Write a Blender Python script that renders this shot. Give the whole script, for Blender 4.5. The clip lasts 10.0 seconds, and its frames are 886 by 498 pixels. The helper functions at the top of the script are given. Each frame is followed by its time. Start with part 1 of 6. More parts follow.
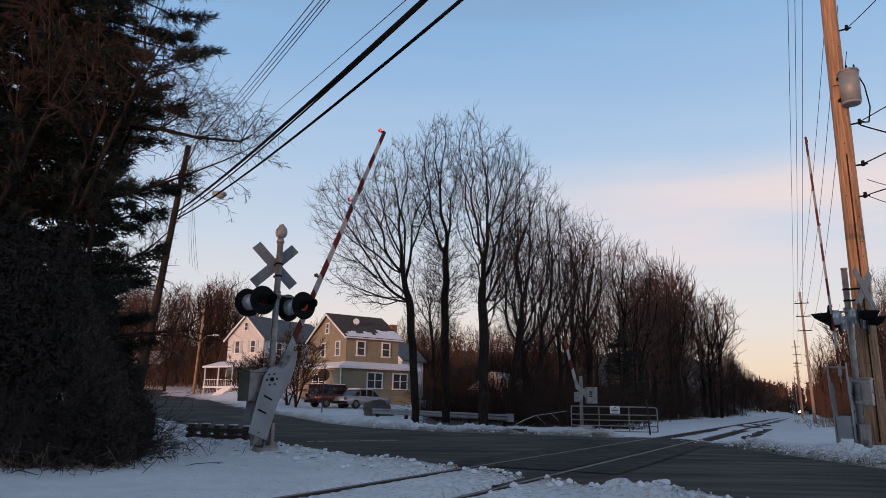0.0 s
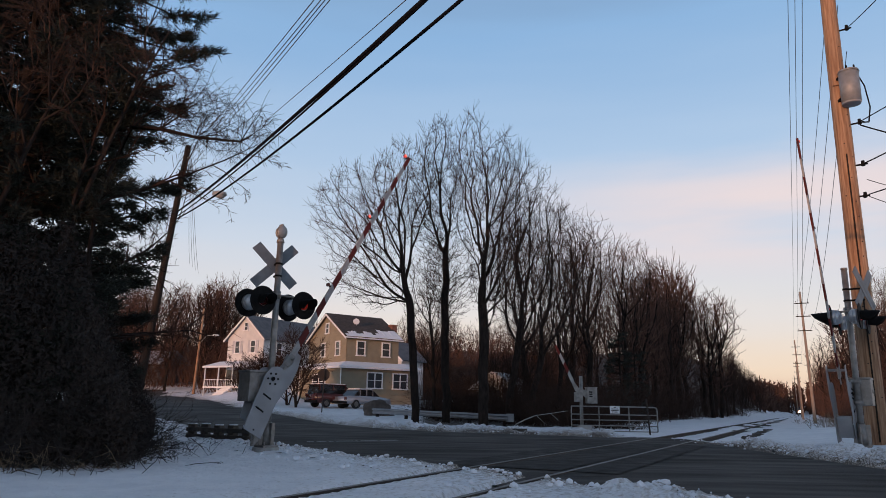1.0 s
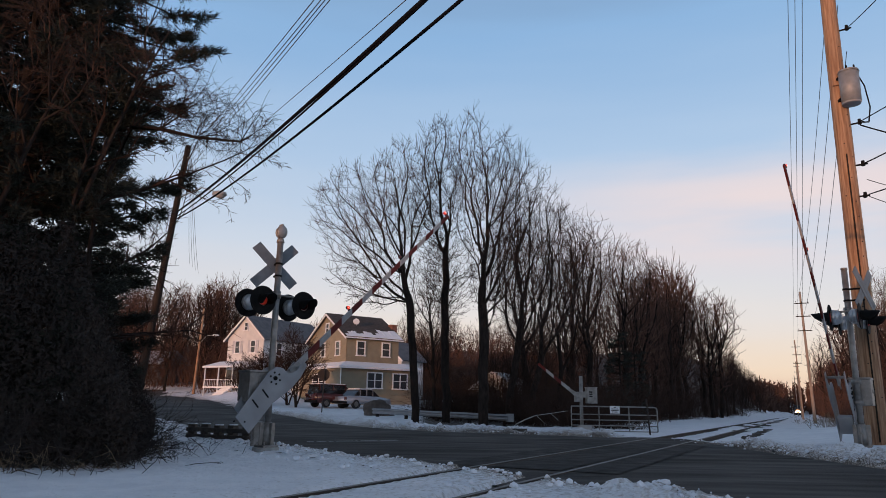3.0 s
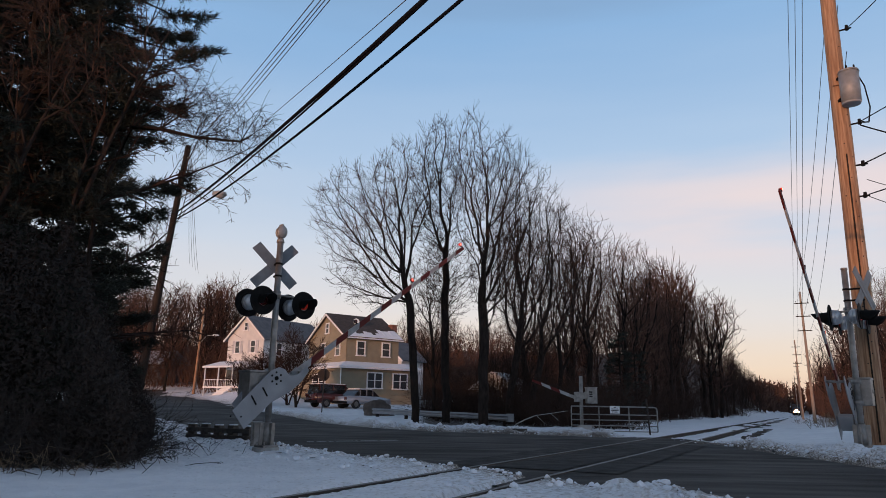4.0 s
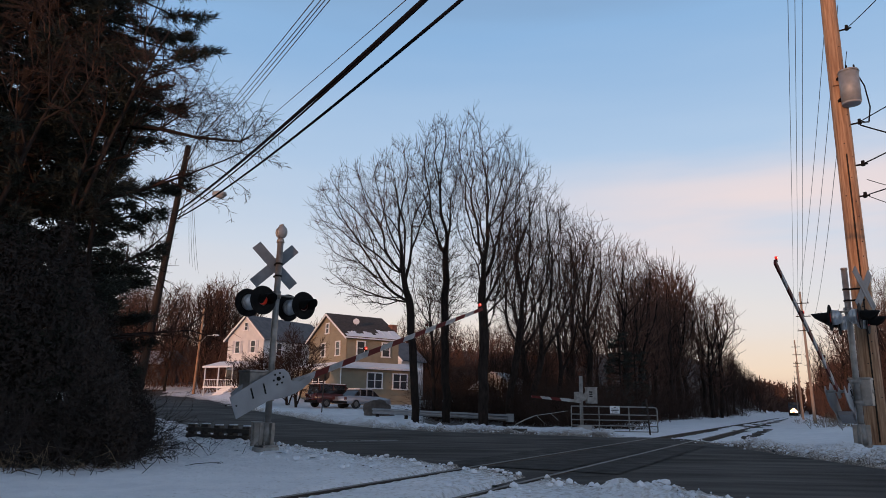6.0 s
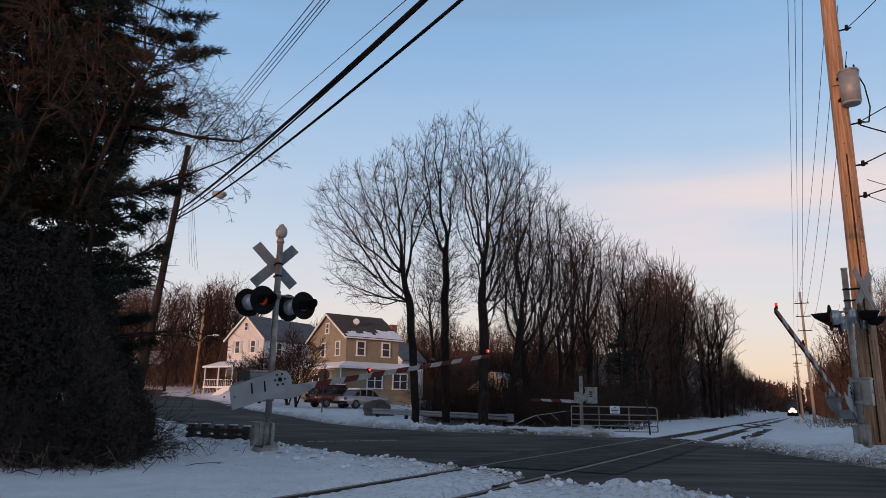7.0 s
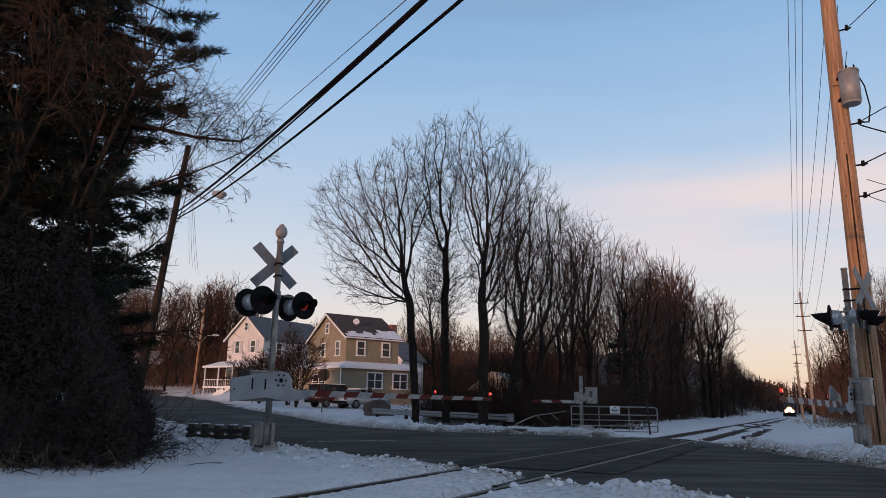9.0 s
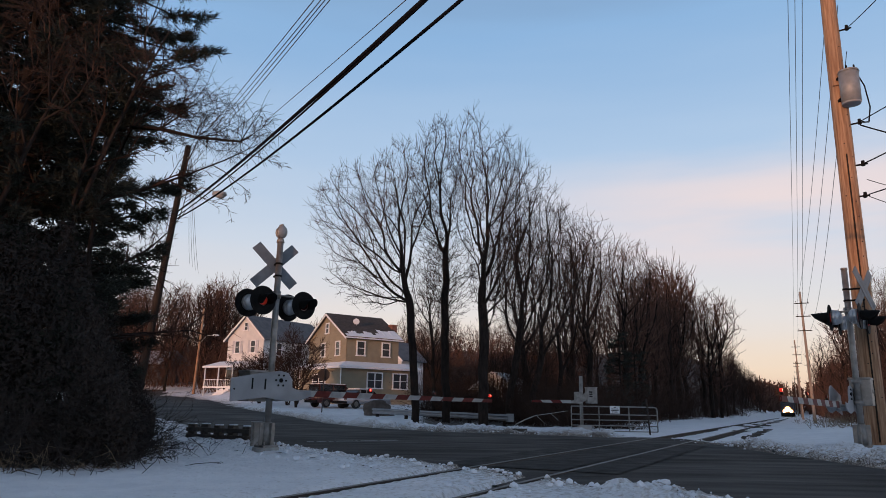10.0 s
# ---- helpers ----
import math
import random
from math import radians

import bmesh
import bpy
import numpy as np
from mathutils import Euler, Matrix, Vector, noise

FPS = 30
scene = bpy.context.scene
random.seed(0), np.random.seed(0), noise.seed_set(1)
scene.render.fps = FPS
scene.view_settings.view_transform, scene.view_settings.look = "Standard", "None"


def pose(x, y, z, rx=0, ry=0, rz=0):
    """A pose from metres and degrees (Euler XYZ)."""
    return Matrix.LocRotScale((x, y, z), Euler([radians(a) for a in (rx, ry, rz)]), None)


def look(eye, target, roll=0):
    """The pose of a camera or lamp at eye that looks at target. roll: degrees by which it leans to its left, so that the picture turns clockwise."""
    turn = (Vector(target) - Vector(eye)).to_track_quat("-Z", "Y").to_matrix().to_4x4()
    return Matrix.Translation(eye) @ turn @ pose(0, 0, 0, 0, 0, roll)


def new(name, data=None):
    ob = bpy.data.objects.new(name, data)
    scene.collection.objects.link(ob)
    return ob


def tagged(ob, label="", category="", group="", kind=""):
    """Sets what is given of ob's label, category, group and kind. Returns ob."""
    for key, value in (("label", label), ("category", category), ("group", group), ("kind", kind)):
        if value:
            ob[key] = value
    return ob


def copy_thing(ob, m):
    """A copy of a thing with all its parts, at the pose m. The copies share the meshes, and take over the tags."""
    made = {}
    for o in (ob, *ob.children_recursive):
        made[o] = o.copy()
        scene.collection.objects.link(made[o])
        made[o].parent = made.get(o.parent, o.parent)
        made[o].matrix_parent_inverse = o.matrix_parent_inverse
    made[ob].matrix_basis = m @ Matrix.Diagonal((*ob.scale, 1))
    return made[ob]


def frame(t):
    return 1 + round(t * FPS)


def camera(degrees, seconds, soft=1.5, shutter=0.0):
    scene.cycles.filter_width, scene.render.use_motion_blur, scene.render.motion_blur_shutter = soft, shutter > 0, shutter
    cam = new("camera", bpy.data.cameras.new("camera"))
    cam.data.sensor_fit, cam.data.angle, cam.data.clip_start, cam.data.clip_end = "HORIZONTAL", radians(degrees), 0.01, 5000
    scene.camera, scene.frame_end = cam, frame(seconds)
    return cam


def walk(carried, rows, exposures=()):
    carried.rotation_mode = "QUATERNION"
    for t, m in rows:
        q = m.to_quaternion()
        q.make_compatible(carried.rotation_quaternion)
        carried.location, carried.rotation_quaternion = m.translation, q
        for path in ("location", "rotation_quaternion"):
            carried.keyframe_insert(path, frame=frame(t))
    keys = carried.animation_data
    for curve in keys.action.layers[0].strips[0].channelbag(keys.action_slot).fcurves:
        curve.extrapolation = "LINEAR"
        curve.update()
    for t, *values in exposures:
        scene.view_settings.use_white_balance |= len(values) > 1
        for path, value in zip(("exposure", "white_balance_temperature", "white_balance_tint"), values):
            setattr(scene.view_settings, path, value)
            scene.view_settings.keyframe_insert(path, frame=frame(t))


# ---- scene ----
H = 0.95
TILT = radians(12.75)
cam = camera(65.0, 10.0, soft=0.6)
VIEW = look((0, 0, H), (0, math.cos(TILT), H + math.sin(TILT)), 1.05)
walk(cam, [(0.0, VIEW), (10.0, VIEW)])

# ---- sky, sun, exposure ----
SUN_AZ, SUN_EL = radians(212.0), radians(3.0)
scene.view_settings.exposure = 0.0
world = bpy.data.worlds.new("world")
scene.world = world
world.use_nodes = True


def wire(tree, a, ao, b, bi):
    tree.links.new(a.outputs[ao], b.inputs[bi])


def make_sky():
    nt = world.node_tree
    nt.nodes.clear()
    out = nt.nodes.new("ShaderNodeOutputWorld")
    bg = nt.nodes.new("ShaderNodeBackground")
    bg.inputs[1].default_value = 1.0
    tc = nt.nodes.new("ShaderNodeTexCoord")
    sep = nt.nodes.new("ShaderNodeSeparateXYZ")
    wire(nt, tc, "Generated", sep, 0)
    ramp = nt.nodes.new("ShaderNodeValToRGB")
    cr = ramp.color_ramp
    stops = [(0.0, (0.62, 0.43, 0.34)), (0.04, (0.80, 0.64, 0.53)), (0.13, (0.72, 0.67, 0.68)), (0.22, (0.57, 0.63, 0.74)),
             (0.34, (0.40, 0.54, 0.74)), (0.50, (0.25, 0.43, 0.69)), (0.70, (0.12, 0.165, 0.26)), (1.0, (0.065, 0.085, 0.13))]
    while len(cr.elements) < len(stops):
        cr.elements.new(0.5)
    for e, (p, c) in zip(cr.elements, stops):
        e.position, e.color = p, (*c, 1)
    # faint stretched cloud streaks that lift the elevation lookup
    mp = nt.nodes.new("ShaderNodeMapping")
    mp.inputs["Scale"].default_value = (0.9, 0.9, 6.0)
    wire(nt, tc, "Generated", mp, 0)
    nz = nt.nodes.new("ShaderNodeTexNoise")
    nz.inputs["Scale"].default_value = 2.2
    nz.inputs["Detail"].default_value = 4
    wire(nt, mp, 0, nz, "Vector")
    ma = nt.nodes.new("ShaderNodeMath")
    ma.operation = "MULTIPLY_ADD"
    ma.inputs[1].default_value = -0.10
    wire(nt, nz, 0, ma, 0)
    ad = nt.nodes.new("ShaderNodeMath")
    ad.inputs[1].default_value = 0.05
    wire(nt, sep, 2, ad, 0)
    wire(nt, ad, 0, ma, 2)
    wire(nt, ma, 0, ramp, 0)
    sky = nt.nodes.new("ShaderNodeTexSky")
    sky.sky_type, sky.sun_disc = "NISHITA", False
    sky.sun_elevation, sky.sun_rotation = SUN_EL, SUN_AZ
    mul = nt.nodes.new("ShaderNodeMix")
    mul.data_type, mul.blend_type = "RGBA", "ADD"
    mul.inputs["Factor"].default_value = 0.03
    wire(nt, ramp, 0, mul, "A")
    wire(nt, sky, 0, mul, "B")
    # a thin bank of pink cloud over the railway side, streaky at its edges
    def span(source, socket, a, b):
        r = nt.nodes.new("ShaderNodeMapRange")
        r.interpolation_type = "SMOOTHSTEP"
        r.inputs[1].default_value, r.inputs[2].default_value = a, b
        wire(nt, source, socket, r, 0)
        return r

    fac = span(sep, 0, -0.05, 0.42)
    for other in (span(ma, 0, 0.15, 0.23), span(ma, 0, 0.35, 0.25), span(nz, 0, 0.15, 0.60)):
        pr = nt.nodes.new("ShaderNodeMath")
        pr.operation = "MULTIPLY"
        wire(nt, fac, 0, pr, 0)
        wire(nt, other, 0, pr, 1)
        fac = pr
    cloud = nt.nodes.new("ShaderNodeMix")
    cloud.data_type = "RGBA"
    cloud.inputs["B"].default_value = (0.84, 0.72, 0.72, 1)
    wire(nt, fac, 0, cloud, "Factor")
    wire(nt, mul, "Result", cloud, "A")
    wire(nt, cloud, "Result", bg, 0)
    wire(nt, bg, 0, out, 0)


make_sky()
sun = new("sun", bpy.data.lights.new("sun", "SUN"))
sun.data.energy, sun.data.angle, sun.data.color = 2.3, radians(0.6), (1.0, 0.50, 0.28)
SUN_FROM = Vector((math.sin(SUN_AZ) * math.cos(SUN_EL), math.cos(SUN_AZ) * math.cos(SUN_EL), math.sin(SUN_EL)))
sun.matrix_world = look(SUN_FROM * 50, (0, 0, 0))


# ---- materials ----
def material(name, c1, c2, scale=4.0, rough=0.7, metal=0.0, bump=0.0, bump_scale=40.0, glow=0.0, stretch=(1, 1, 1), turn=0.0, spec=0.5,
             big=0.0, big_scale=0.4, coords="Object", vary=0.0):
    """Two-scale noise between two base colours, fine relief, optional per-object variation."""
    m = bpy.data.materials.new(name)
    m.use_nodes = True
    nt = m.node_tree
    b = nt.nodes["Principled BSDF"]
    tc = nt.nodes.new("ShaderNodeTexCoord")
    mp = nt.nodes.new("ShaderNodeMapping")
    mp.inputs["Scale"].default_value = stretch
    mp.inputs["Rotation"].default_value = (0, 0, radians(turn))
    wire(nt, tc, coords, mp, 0)
    n1 = nt.nodes.new("ShaderNodeTexNoise")
    n1.inputs["Scale"].default_value, n1.inputs["Detail"].default_value = scale, 6
    wire(nt, mp, 0, n1, "Vector")
    r1 = nt.nodes.new("ShaderNodeMapRange")
    r1.inputs[1].default_value, r1.inputs[2].default_value = 0.32, 0.68
    wire(nt, n1, 0, r1, 0)
    mix = nt.nodes.new("ShaderNodeMix")
    mix.data_type = "RGBA"
    mix.inputs["A"].default_value, mix.inputs["B"].default_value = (*c1, 1), (*c2, 1)
    wire(nt, r1, 0, mix, "Factor")
    last = mix
    if big > 0:
        n2 = nt.nodes.new("ShaderNodeTexNoise")
        n2.inputs["Scale"].default_value, n2.inputs["Detail"].default_value = big_scale, 3
        wire(nt, tc, coords, n2, "Vector")
        hs = nt.nodes.new("ShaderNodeHueSaturation")
        mr = nt.nodes.new("ShaderNodeMapRange")
        mr.inputs[1].default_value, mr.inputs[2].default_value = 0.3, 0.7
        mr.inputs[3].default_value, mr.inputs[4].default_value = 1 - big, 1 + big
        wire(nt, n2, 0, mr, 0)
        wire(nt, mr, 0, hs, "Value")
        wire(nt, last, "Result", hs, "Color")
        last = hs
    if vary > 0:
        oi = nt.nodes.new("ShaderNodeObjectInfo")
        hv = nt.nodes.new("ShaderNodeHueSaturation")
        mv = nt.nodes.new("ShaderNodeMapRange")
        mv.inputs[3].default_value, mv.inputs[4].default_value = 1 - vary, 1 + vary
        wire(nt, oi, "Random", mv, 0)
        wire(nt, mv, 0, hv, "Value")
        wire(nt, last, 2 if last is mix else 0, hv, "Color")
        last = hv
    wire(nt, last, 2 if last is mix else 0, b, "Base Color")
    b.inputs["Roughness"].default_value, b.inputs["Metallic"].default_value = rough, metal
    b.inputs["Specular IOR Level"].default_value = spec
    if glow > 0:
        b.inputs["Emission Color"].default_value = (*c1, 1)
        b.inputs["Emission Strength"].default_value = glow
    if bump > 0:
        n3 = nt.nodes.new("ShaderNodeTexNoise")
        n3.inputs["Scale"].default_value, n3.inputs["Detail"].default_value = bump_scale, 5
        wire(nt, mp, 0, n3, "Vector")
        bp = nt.nodes.new("ShaderNodeBump")
        bp.inputs["Strength"].default_value, bp.inputs["Distance"].default_value = bump, 0.02
        wire(nt, n3, 0, bp, "Height")
        wire(nt, bp, 0, b, "Normal")
    return m




def snow_material():
    """Snow with grit thrown from the road and leaf litter under the trees, both broken up by noise."""
    m = material("snow", (0.90, 0.89, 0.90), (0.80, 0.80, 0.82), 2.2, 0.75, big=0.05)
    nt = m.node_tree
    b = nt.nodes["Principled BSDF"]
    base = b.inputs["Base Color"].links[0].from_socket
    tc = nt.nodes.new("ShaderNodeTexCoord")

    def noise_at(scale, detail=5):
        n = nt.nodes.new("ShaderNodeTexNoise")
        n.inputs["Scale"].default_value, n.inputs["Detail"].default_value = scale, detail
        wire(nt, tc, "Object", n, "Vector")
        return n

    def masked(key, n, lo, hi, gain):
        at = nt.nodes.new("ShaderNodeAttribute")
        at.attribute_name = key
        mul = nt.nodes.new("ShaderNodeMath")
        mul.operation = "MULTIPLY_ADD"
        mul.inputs[1].default_value = gain
        wire(nt, at, "Fac", mul, 0)
        wire(nt, n, 0, mul, 2)
        r = nt.nodes.new("ShaderNodeMapRange")
        r.inputs[1].default_value, r.inputs[2].default_value = lo, hi
        wire(nt, mul, 0, r, 0)
        return r

    def over(below, colour, fac):
        x = nt.nodes.new("ShaderNodeMix")
        x.data_type = "RGBA"
        x.inputs["B"].default_value = (*colour, 1)
        nt.links.new(below, x.inputs["A"])
        wire(nt, fac, 0, x, "Factor")
        return x.outputs["Result"]

    c = over(base, (0.42, 0.36, 0.31), masked("grit", noise_at(16.0), 0.74, 1.05, 0.45))
    c = over(c, (0.10, 0.080, 0.066), masked("grit", noise_at(34.0, 3), 0.92, 1.02, 0.42))
    c = over(c, (0.060, 0.044, 0.036), masked("litter", noise_at(5.0), 0.80, 0.98, 0.6))
    nt.links.new(c, b.inputs["Base Color"])
    bump = None
    for scale, dist in ((2.5, 0.10), (9.0, 0.05), (40.0, 0.012)):
        bp = nt.nodes.new("ShaderNodeBump")
        bp.inputs["Strength"].default_value, bp.inputs["Distance"].default_value = 1.0, dist
        wire(nt, noise_at(scale), 0, bp, "Height")
        if bump is not None:
            wire(nt, bump, 0, bp, "Normal")
        bump = bp
    wire(nt, bump, 0, b, "Normal")
    return m


SNOW = snow_material()
SNOW_FAR = material("roof_snow", (0.86, 0.87, 0.90), (0.78, 0.80, 0.85), 2.0, 0.75, bump=0.3, bump_scale=5.0)
ASPHALT = material("asphalt", (0.040, 0.036, 0.033), (0.125, 0.112, 0.102), 1.3, 0.9, bump=0.6, bump_scale=45.0, big=0.35, big_scale=0.35, spec=0.12, stretch=(0.22, 1.5, 1.0), turn=41.0)
ASPHALT_WORN = material("worn_asphalt", (0.034, 0.031, 0.029), (0.080, 0.073, 0.067), 3.0, 0.9, bump=0.5, bump_scale=50.0, spec=0.12, big=0.3, big_scale=0.8)
LINE_PAINT = material("line_paint", (0.35, 0.34, 0.33), (0.14, 0.14, 0.14), 9.0, 0.8)
BALLAST = material("ballast", (0.03, 0.027, 0.027), (0.085, 0.078, 0.075), 25.0, 0.95, bump=0.8, bump_scale=30.0)
RAIL = material("rail_steel", (0.055, 0.040, 0.032), (0.035, 0.027, 0.023), 12.0, 0.7, 0.3)
RAIL_TOP = material("polished_rail", (0.20, 0.185, 0.175), (0.12, 0.105, 0.095), 8.0, 0.5, 0.8)
TIMBER = material("tie_timber", (0.05, 0.04, 0.035), (0.09, 0.075, 0.06), 10.0, 0.9, bump=0.5)
BARK = material("bark", (0.017, 0.013, 0.011), (0.036, 0.027, 0.023), 9.0, 0.92, bump=0.8, bump_scale=22.0, stretch=(1, 1, 0.3), big=0.2, vary=0.2, spec=0.08)
TWIG = material("twig", (0.030, 0.019, 0.015), (0.058, 0.036, 0.028), 3.0, 0.95, big=0.2, vary=0.25, spec=0.08)
# lighter, redder copy of the twig colour that carries the warm low sun
TWIG_WARM_LIT = material("warm_lit_twig", (0.075, 0.042, 0.033), (0.12, 0.068, 0.050), 2.0, 0.95, big=0.25, vary=0.25, spec=0.08)
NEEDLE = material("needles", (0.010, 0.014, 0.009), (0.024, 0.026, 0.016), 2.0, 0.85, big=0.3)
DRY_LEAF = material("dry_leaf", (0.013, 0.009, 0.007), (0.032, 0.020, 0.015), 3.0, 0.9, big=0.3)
POLE_WOOD = material("pole_wood", (0.22, 0.105, 0.052), (0.50, 0.30, 0.175), 3.5, 0.8, bump=0.9, bump_scale=18.0, stretch=(6, 6, 0.35), big=0.2, big_scale=0.5)
LINE_POLE = material("line_pole_wood", (0.27, 0.205, 0.155), (0.36, 0.28, 0.22), 3.0, 0.85, stretch=(5, 5, 0.3), big=0.15)
# weathered wood, darkened so its colour holds the street pole's backlit shade
POLE_DARK = material("weathered_backlit_pole", (0.026, 0.020, 0.017), (0.050, 0.038, 0.031), 4.0, 0.9, bump=0.5, spec=0.1, stretch=(5, 5, 0.3), big=0.2)
GALV = material("galvanised", (0.34, 0.32, 0.30), (0.21, 0.195, 0.18), 7.0, 0.5, 0.55, bump=0.1, big=0.15, big_scale=2.0)
ALU_DULL = material("dull_aluminium", (0.33, 0.325, 0.32), (0.25, 0.245, 0.24), 6.0, 0.55, 0.25, bump=0.08, big=0.12, big_scale=2.5)
SIGN_BACK = material("sign_back", (0.17, 0.19, 0.21), (0.12, 0.14, 0.16), 5.0, 0.5, 0.3, big=0.15, big_scale=3.0)
BLACK = material("black_paint", (0.006, 0.006, 0.006), (0.014, 0.013, 0.013), 8.0, 0.75, spec=0.12)
CABLE = material("cable", (0.007, 0.007, 0.009), (0.012, 0.012, 0.014), 8.0, 0.95, spec=0.05)
THIN_WIRE = material("thin_wire", (0.10, 0.11, 0.13), (0.14, 0.15, 0.17), 8.0, 0.5, 0.3)
STRIPE_RED = material("red_sheeting", (0.14, 0.022, 0.018), (0.09, 0.016, 0.014), 6.0, 0.6, spec=0.2)
STRIPE_WHITE = material("white_sheeting", (0.42, 0.41, 0.40), (0.31, 0.30, 0.295), 6.0, 0.6, spec=0.2)
WEIGHT_GREY = material("weight_grey", (0.34, 0.345, 0.36), (0.25, 0.255, 0.265), 5.0, 0.65, 0.1, bump=0.2, big=0.22, big_scale=2.5)
HOUSING = material("silver_housing", (0.62, 0.62, 0.63), (0.42, 0.42, 0.43), 7.0, 0.38, 0.55, bump=0.15, big=0.2, big_scale=4.0)
LENS_DARK = material("unlit_red_lens", (0.07, 0.008, 0.008), (0.045, 0.006, 0.006), 20.0, 0.25)
LENS_LIT = material("lit_red_lens", (0.45, 0.035, 0.02), (0.35, 0.02, 0.015), 10.0, 0.3, glow=0.22)
LAMP_LIT = material("lit_arm_lamp", (1.0, 0.035, 0.02), (1.0, 0.03, 0.02), 10.0, 0.3, glow=0.7)
LAMP_CORE = material("lit_lamp_core", (1.0, 0.45, 0.25), (1.0, 0.45, 0.25), 10.0, 0.3, glow=2.5)
HEADLIGHT = material("headlight_glow", (1.0, 0.78, 0.52), (1.0, 0.78, 0.52), 10.0, 0.3, glow=14.0)
# orange glare around the headlights, imitated by a glowing surface
HEADLIGHT_HALO = material("headlight_halo_glow", (1.0, 0.42, 0.14), (1.0, 0.42, 0.14), 10.0, 0.3, glow=1.6)
CONCRETE = material("concrete", (0.30, 0.28, 0.26), (0.42, 0.40, 0.37), 6.0, 0.9, bump=0.4)
TAN_SIDING = material("tan_siding", (0.285, 0.245, 0.17), (0.235, 0.20, 0.14), 1.5, 0.75, big=0.06)
WHITE_SIDING = material("white_siding", (0.66, 0.64, 0.62), (0.57, 0.56, 0.55), 1.5, 0.7, big=0.05)
WHITE_TRIM = material("white_trim", (0.80, 0.80, 0.80), (0.70, 0.70, 0.71), 3.0, 0.6)
SHINGLE = material("dark_shingle", (0.045, 0.036, 0.032), (0.080, 0.062, 0.054), 3.0, 0.9, bump=0.5, bump_scale=6.0, big=0.15)
GREY_ROOF = material("grey_roof", (0.10, 0.10, 0.11), (0.15, 0.15, 0.16), 2.0, 0.85, bump=0.4, bump_scale=6.0)
PANE = material("window_pane", (0.022, 0.026, 0.032), (0.035, 0.038, 0.045), 1.0, 0.08, spec=0.7)
BRICK = material("chimney_brick", (0.25, 0.11, 0.08), (0.17, 0.08, 0.06), 8.0, 0.9, bump=0.4)
# white garage siding greyed down, the shade of the trees is in its colour
GARAGE_WALL_SHADED = material("shaded_garage_wall", (0.36, 0.35, 0.35), (0.27, 0.265, 0.265), 1.5, 0.75, big=0.1)
SHUTTER = material("grey_shutter", (0.48, 0.48, 0.50), (0.40, 0.40, 0.42), 3.0, 0.7)
CAR_DARK = material("dark_red_paint", (0.065, 0.018, 0.016), (0.05, 0.014, 0.013), 3.0, 0.22, spec=0.6)
CAR_SILVER = material("silver_paint", (0.50, 0.50, 0.52), (0.44, 0.44, 0.46), 3.0, 0.25, 0.5)
CAR_GLASS = material("car_glass", (0.015, 0.017, 0.02), (0.02, 0.022, 0.026), 2.0, 0.06, spec=0.8)
RUBBER = material("rubber", (0.018, 0.018, 0.018), (0.03, 0.03, 0.03), 9.0, 0.9)
STONE = material("boulder_stone", (0.075, 0.058, 0.050), (0.13, 0.105, 0.09), 5.0, 0.9, bump=0.8, bump_scale=14.0, big=0.2, big_scale=1.5)
LOCO = material("locomotive_paint", (0.03, 0.035, 0.05), (0.045, 0.05, 0.065), 2.0, 0.5)
DIRT = material("frozen_dirt", (0.10, 0.08, 0.065), (0.20, 0.17, 0.15), 14.0, 0.95, bump=0.8, bump_scale=25.0)
LITTER = material("leaf_litter", (0.045, 0.032, 0.026), (0.10, 0.072, 0.058), 6.0, 0.95, bump=0.9, bump_scale=12.0, big=0.2)
STRAW = material("straw", (0.22, 0.16, 0.10), (0.14, 0.10, 0.07), 6.0, 0.9)


# ---- mesh helpers ----
def mesh_object(name, bm, mats, parent=None, label="", smooth=False):
    me = bpy.data.meshes.new(name)
    bm.normal_update()
    bm.to_mesh(me)
    bm.free()
    for m in (mats if isinstance(mats, (list, tuple)) else [mats]):
        me.materials.append(m)
    if smooth:
        for p in me.polygons:
            p.use_smooth = True
    ob = new(name, me)
    if parent is not None:
        ob.parent = parent
    if label:
        ob["label"] = label
    return ob


def part(name, bm, material_, parent, label="", smooth=False):
    return mesh_object(name, bm, material_, parent, label, smooth)


def thing(name, m, label, category, group="", kind=""):
    ob = new(name)
    ob.empty_display_size = 0.2
    ob.matrix_basis = m
    return tagged(ob, label, category, group, kind)


def raw(name, verts, faces, mats, parent=None, smooth=False, index=None):
    me = bpy.data.meshes.new(name)
    me.from_pydata(verts, [], faces)
    for m in (mats if isinstance(mats, (list, tuple)) else [mats]):
        me.materials.append(m)
    if smooth:
        me.polygons.foreach_set("use_smooth", [True] * len(me.polygons))
    if index is not None:
        me.polygons.foreach_set("material_index", index)
    me.update()
    ob = new(name, me)
    if parent is not None:
        ob.parent = parent
    return ob


def add_box(bm, size, at, rot=(0, 0, 0), bevel=0.0, mat=0):
    r = bmesh.ops.create_cube(bm, size=1.0, matrix=pose(*at, *rot) @ Matrix.Diagonal((*size, 1)))
    faces = {f for v in r["verts"] for f in v.link_faces}
    if bevel > 0:
        edges = list({e for v in r["verts"] for e in v.link_edges})
        r2 = bmesh.ops.bevel(bm, geom=edges, offset=bevel, segments=2, affect="EDGES", profile=0.6)
        faces |= set(r2["faces"])
    for f in faces:
        if f.is_valid:
            f.material_index = mat
    return bm


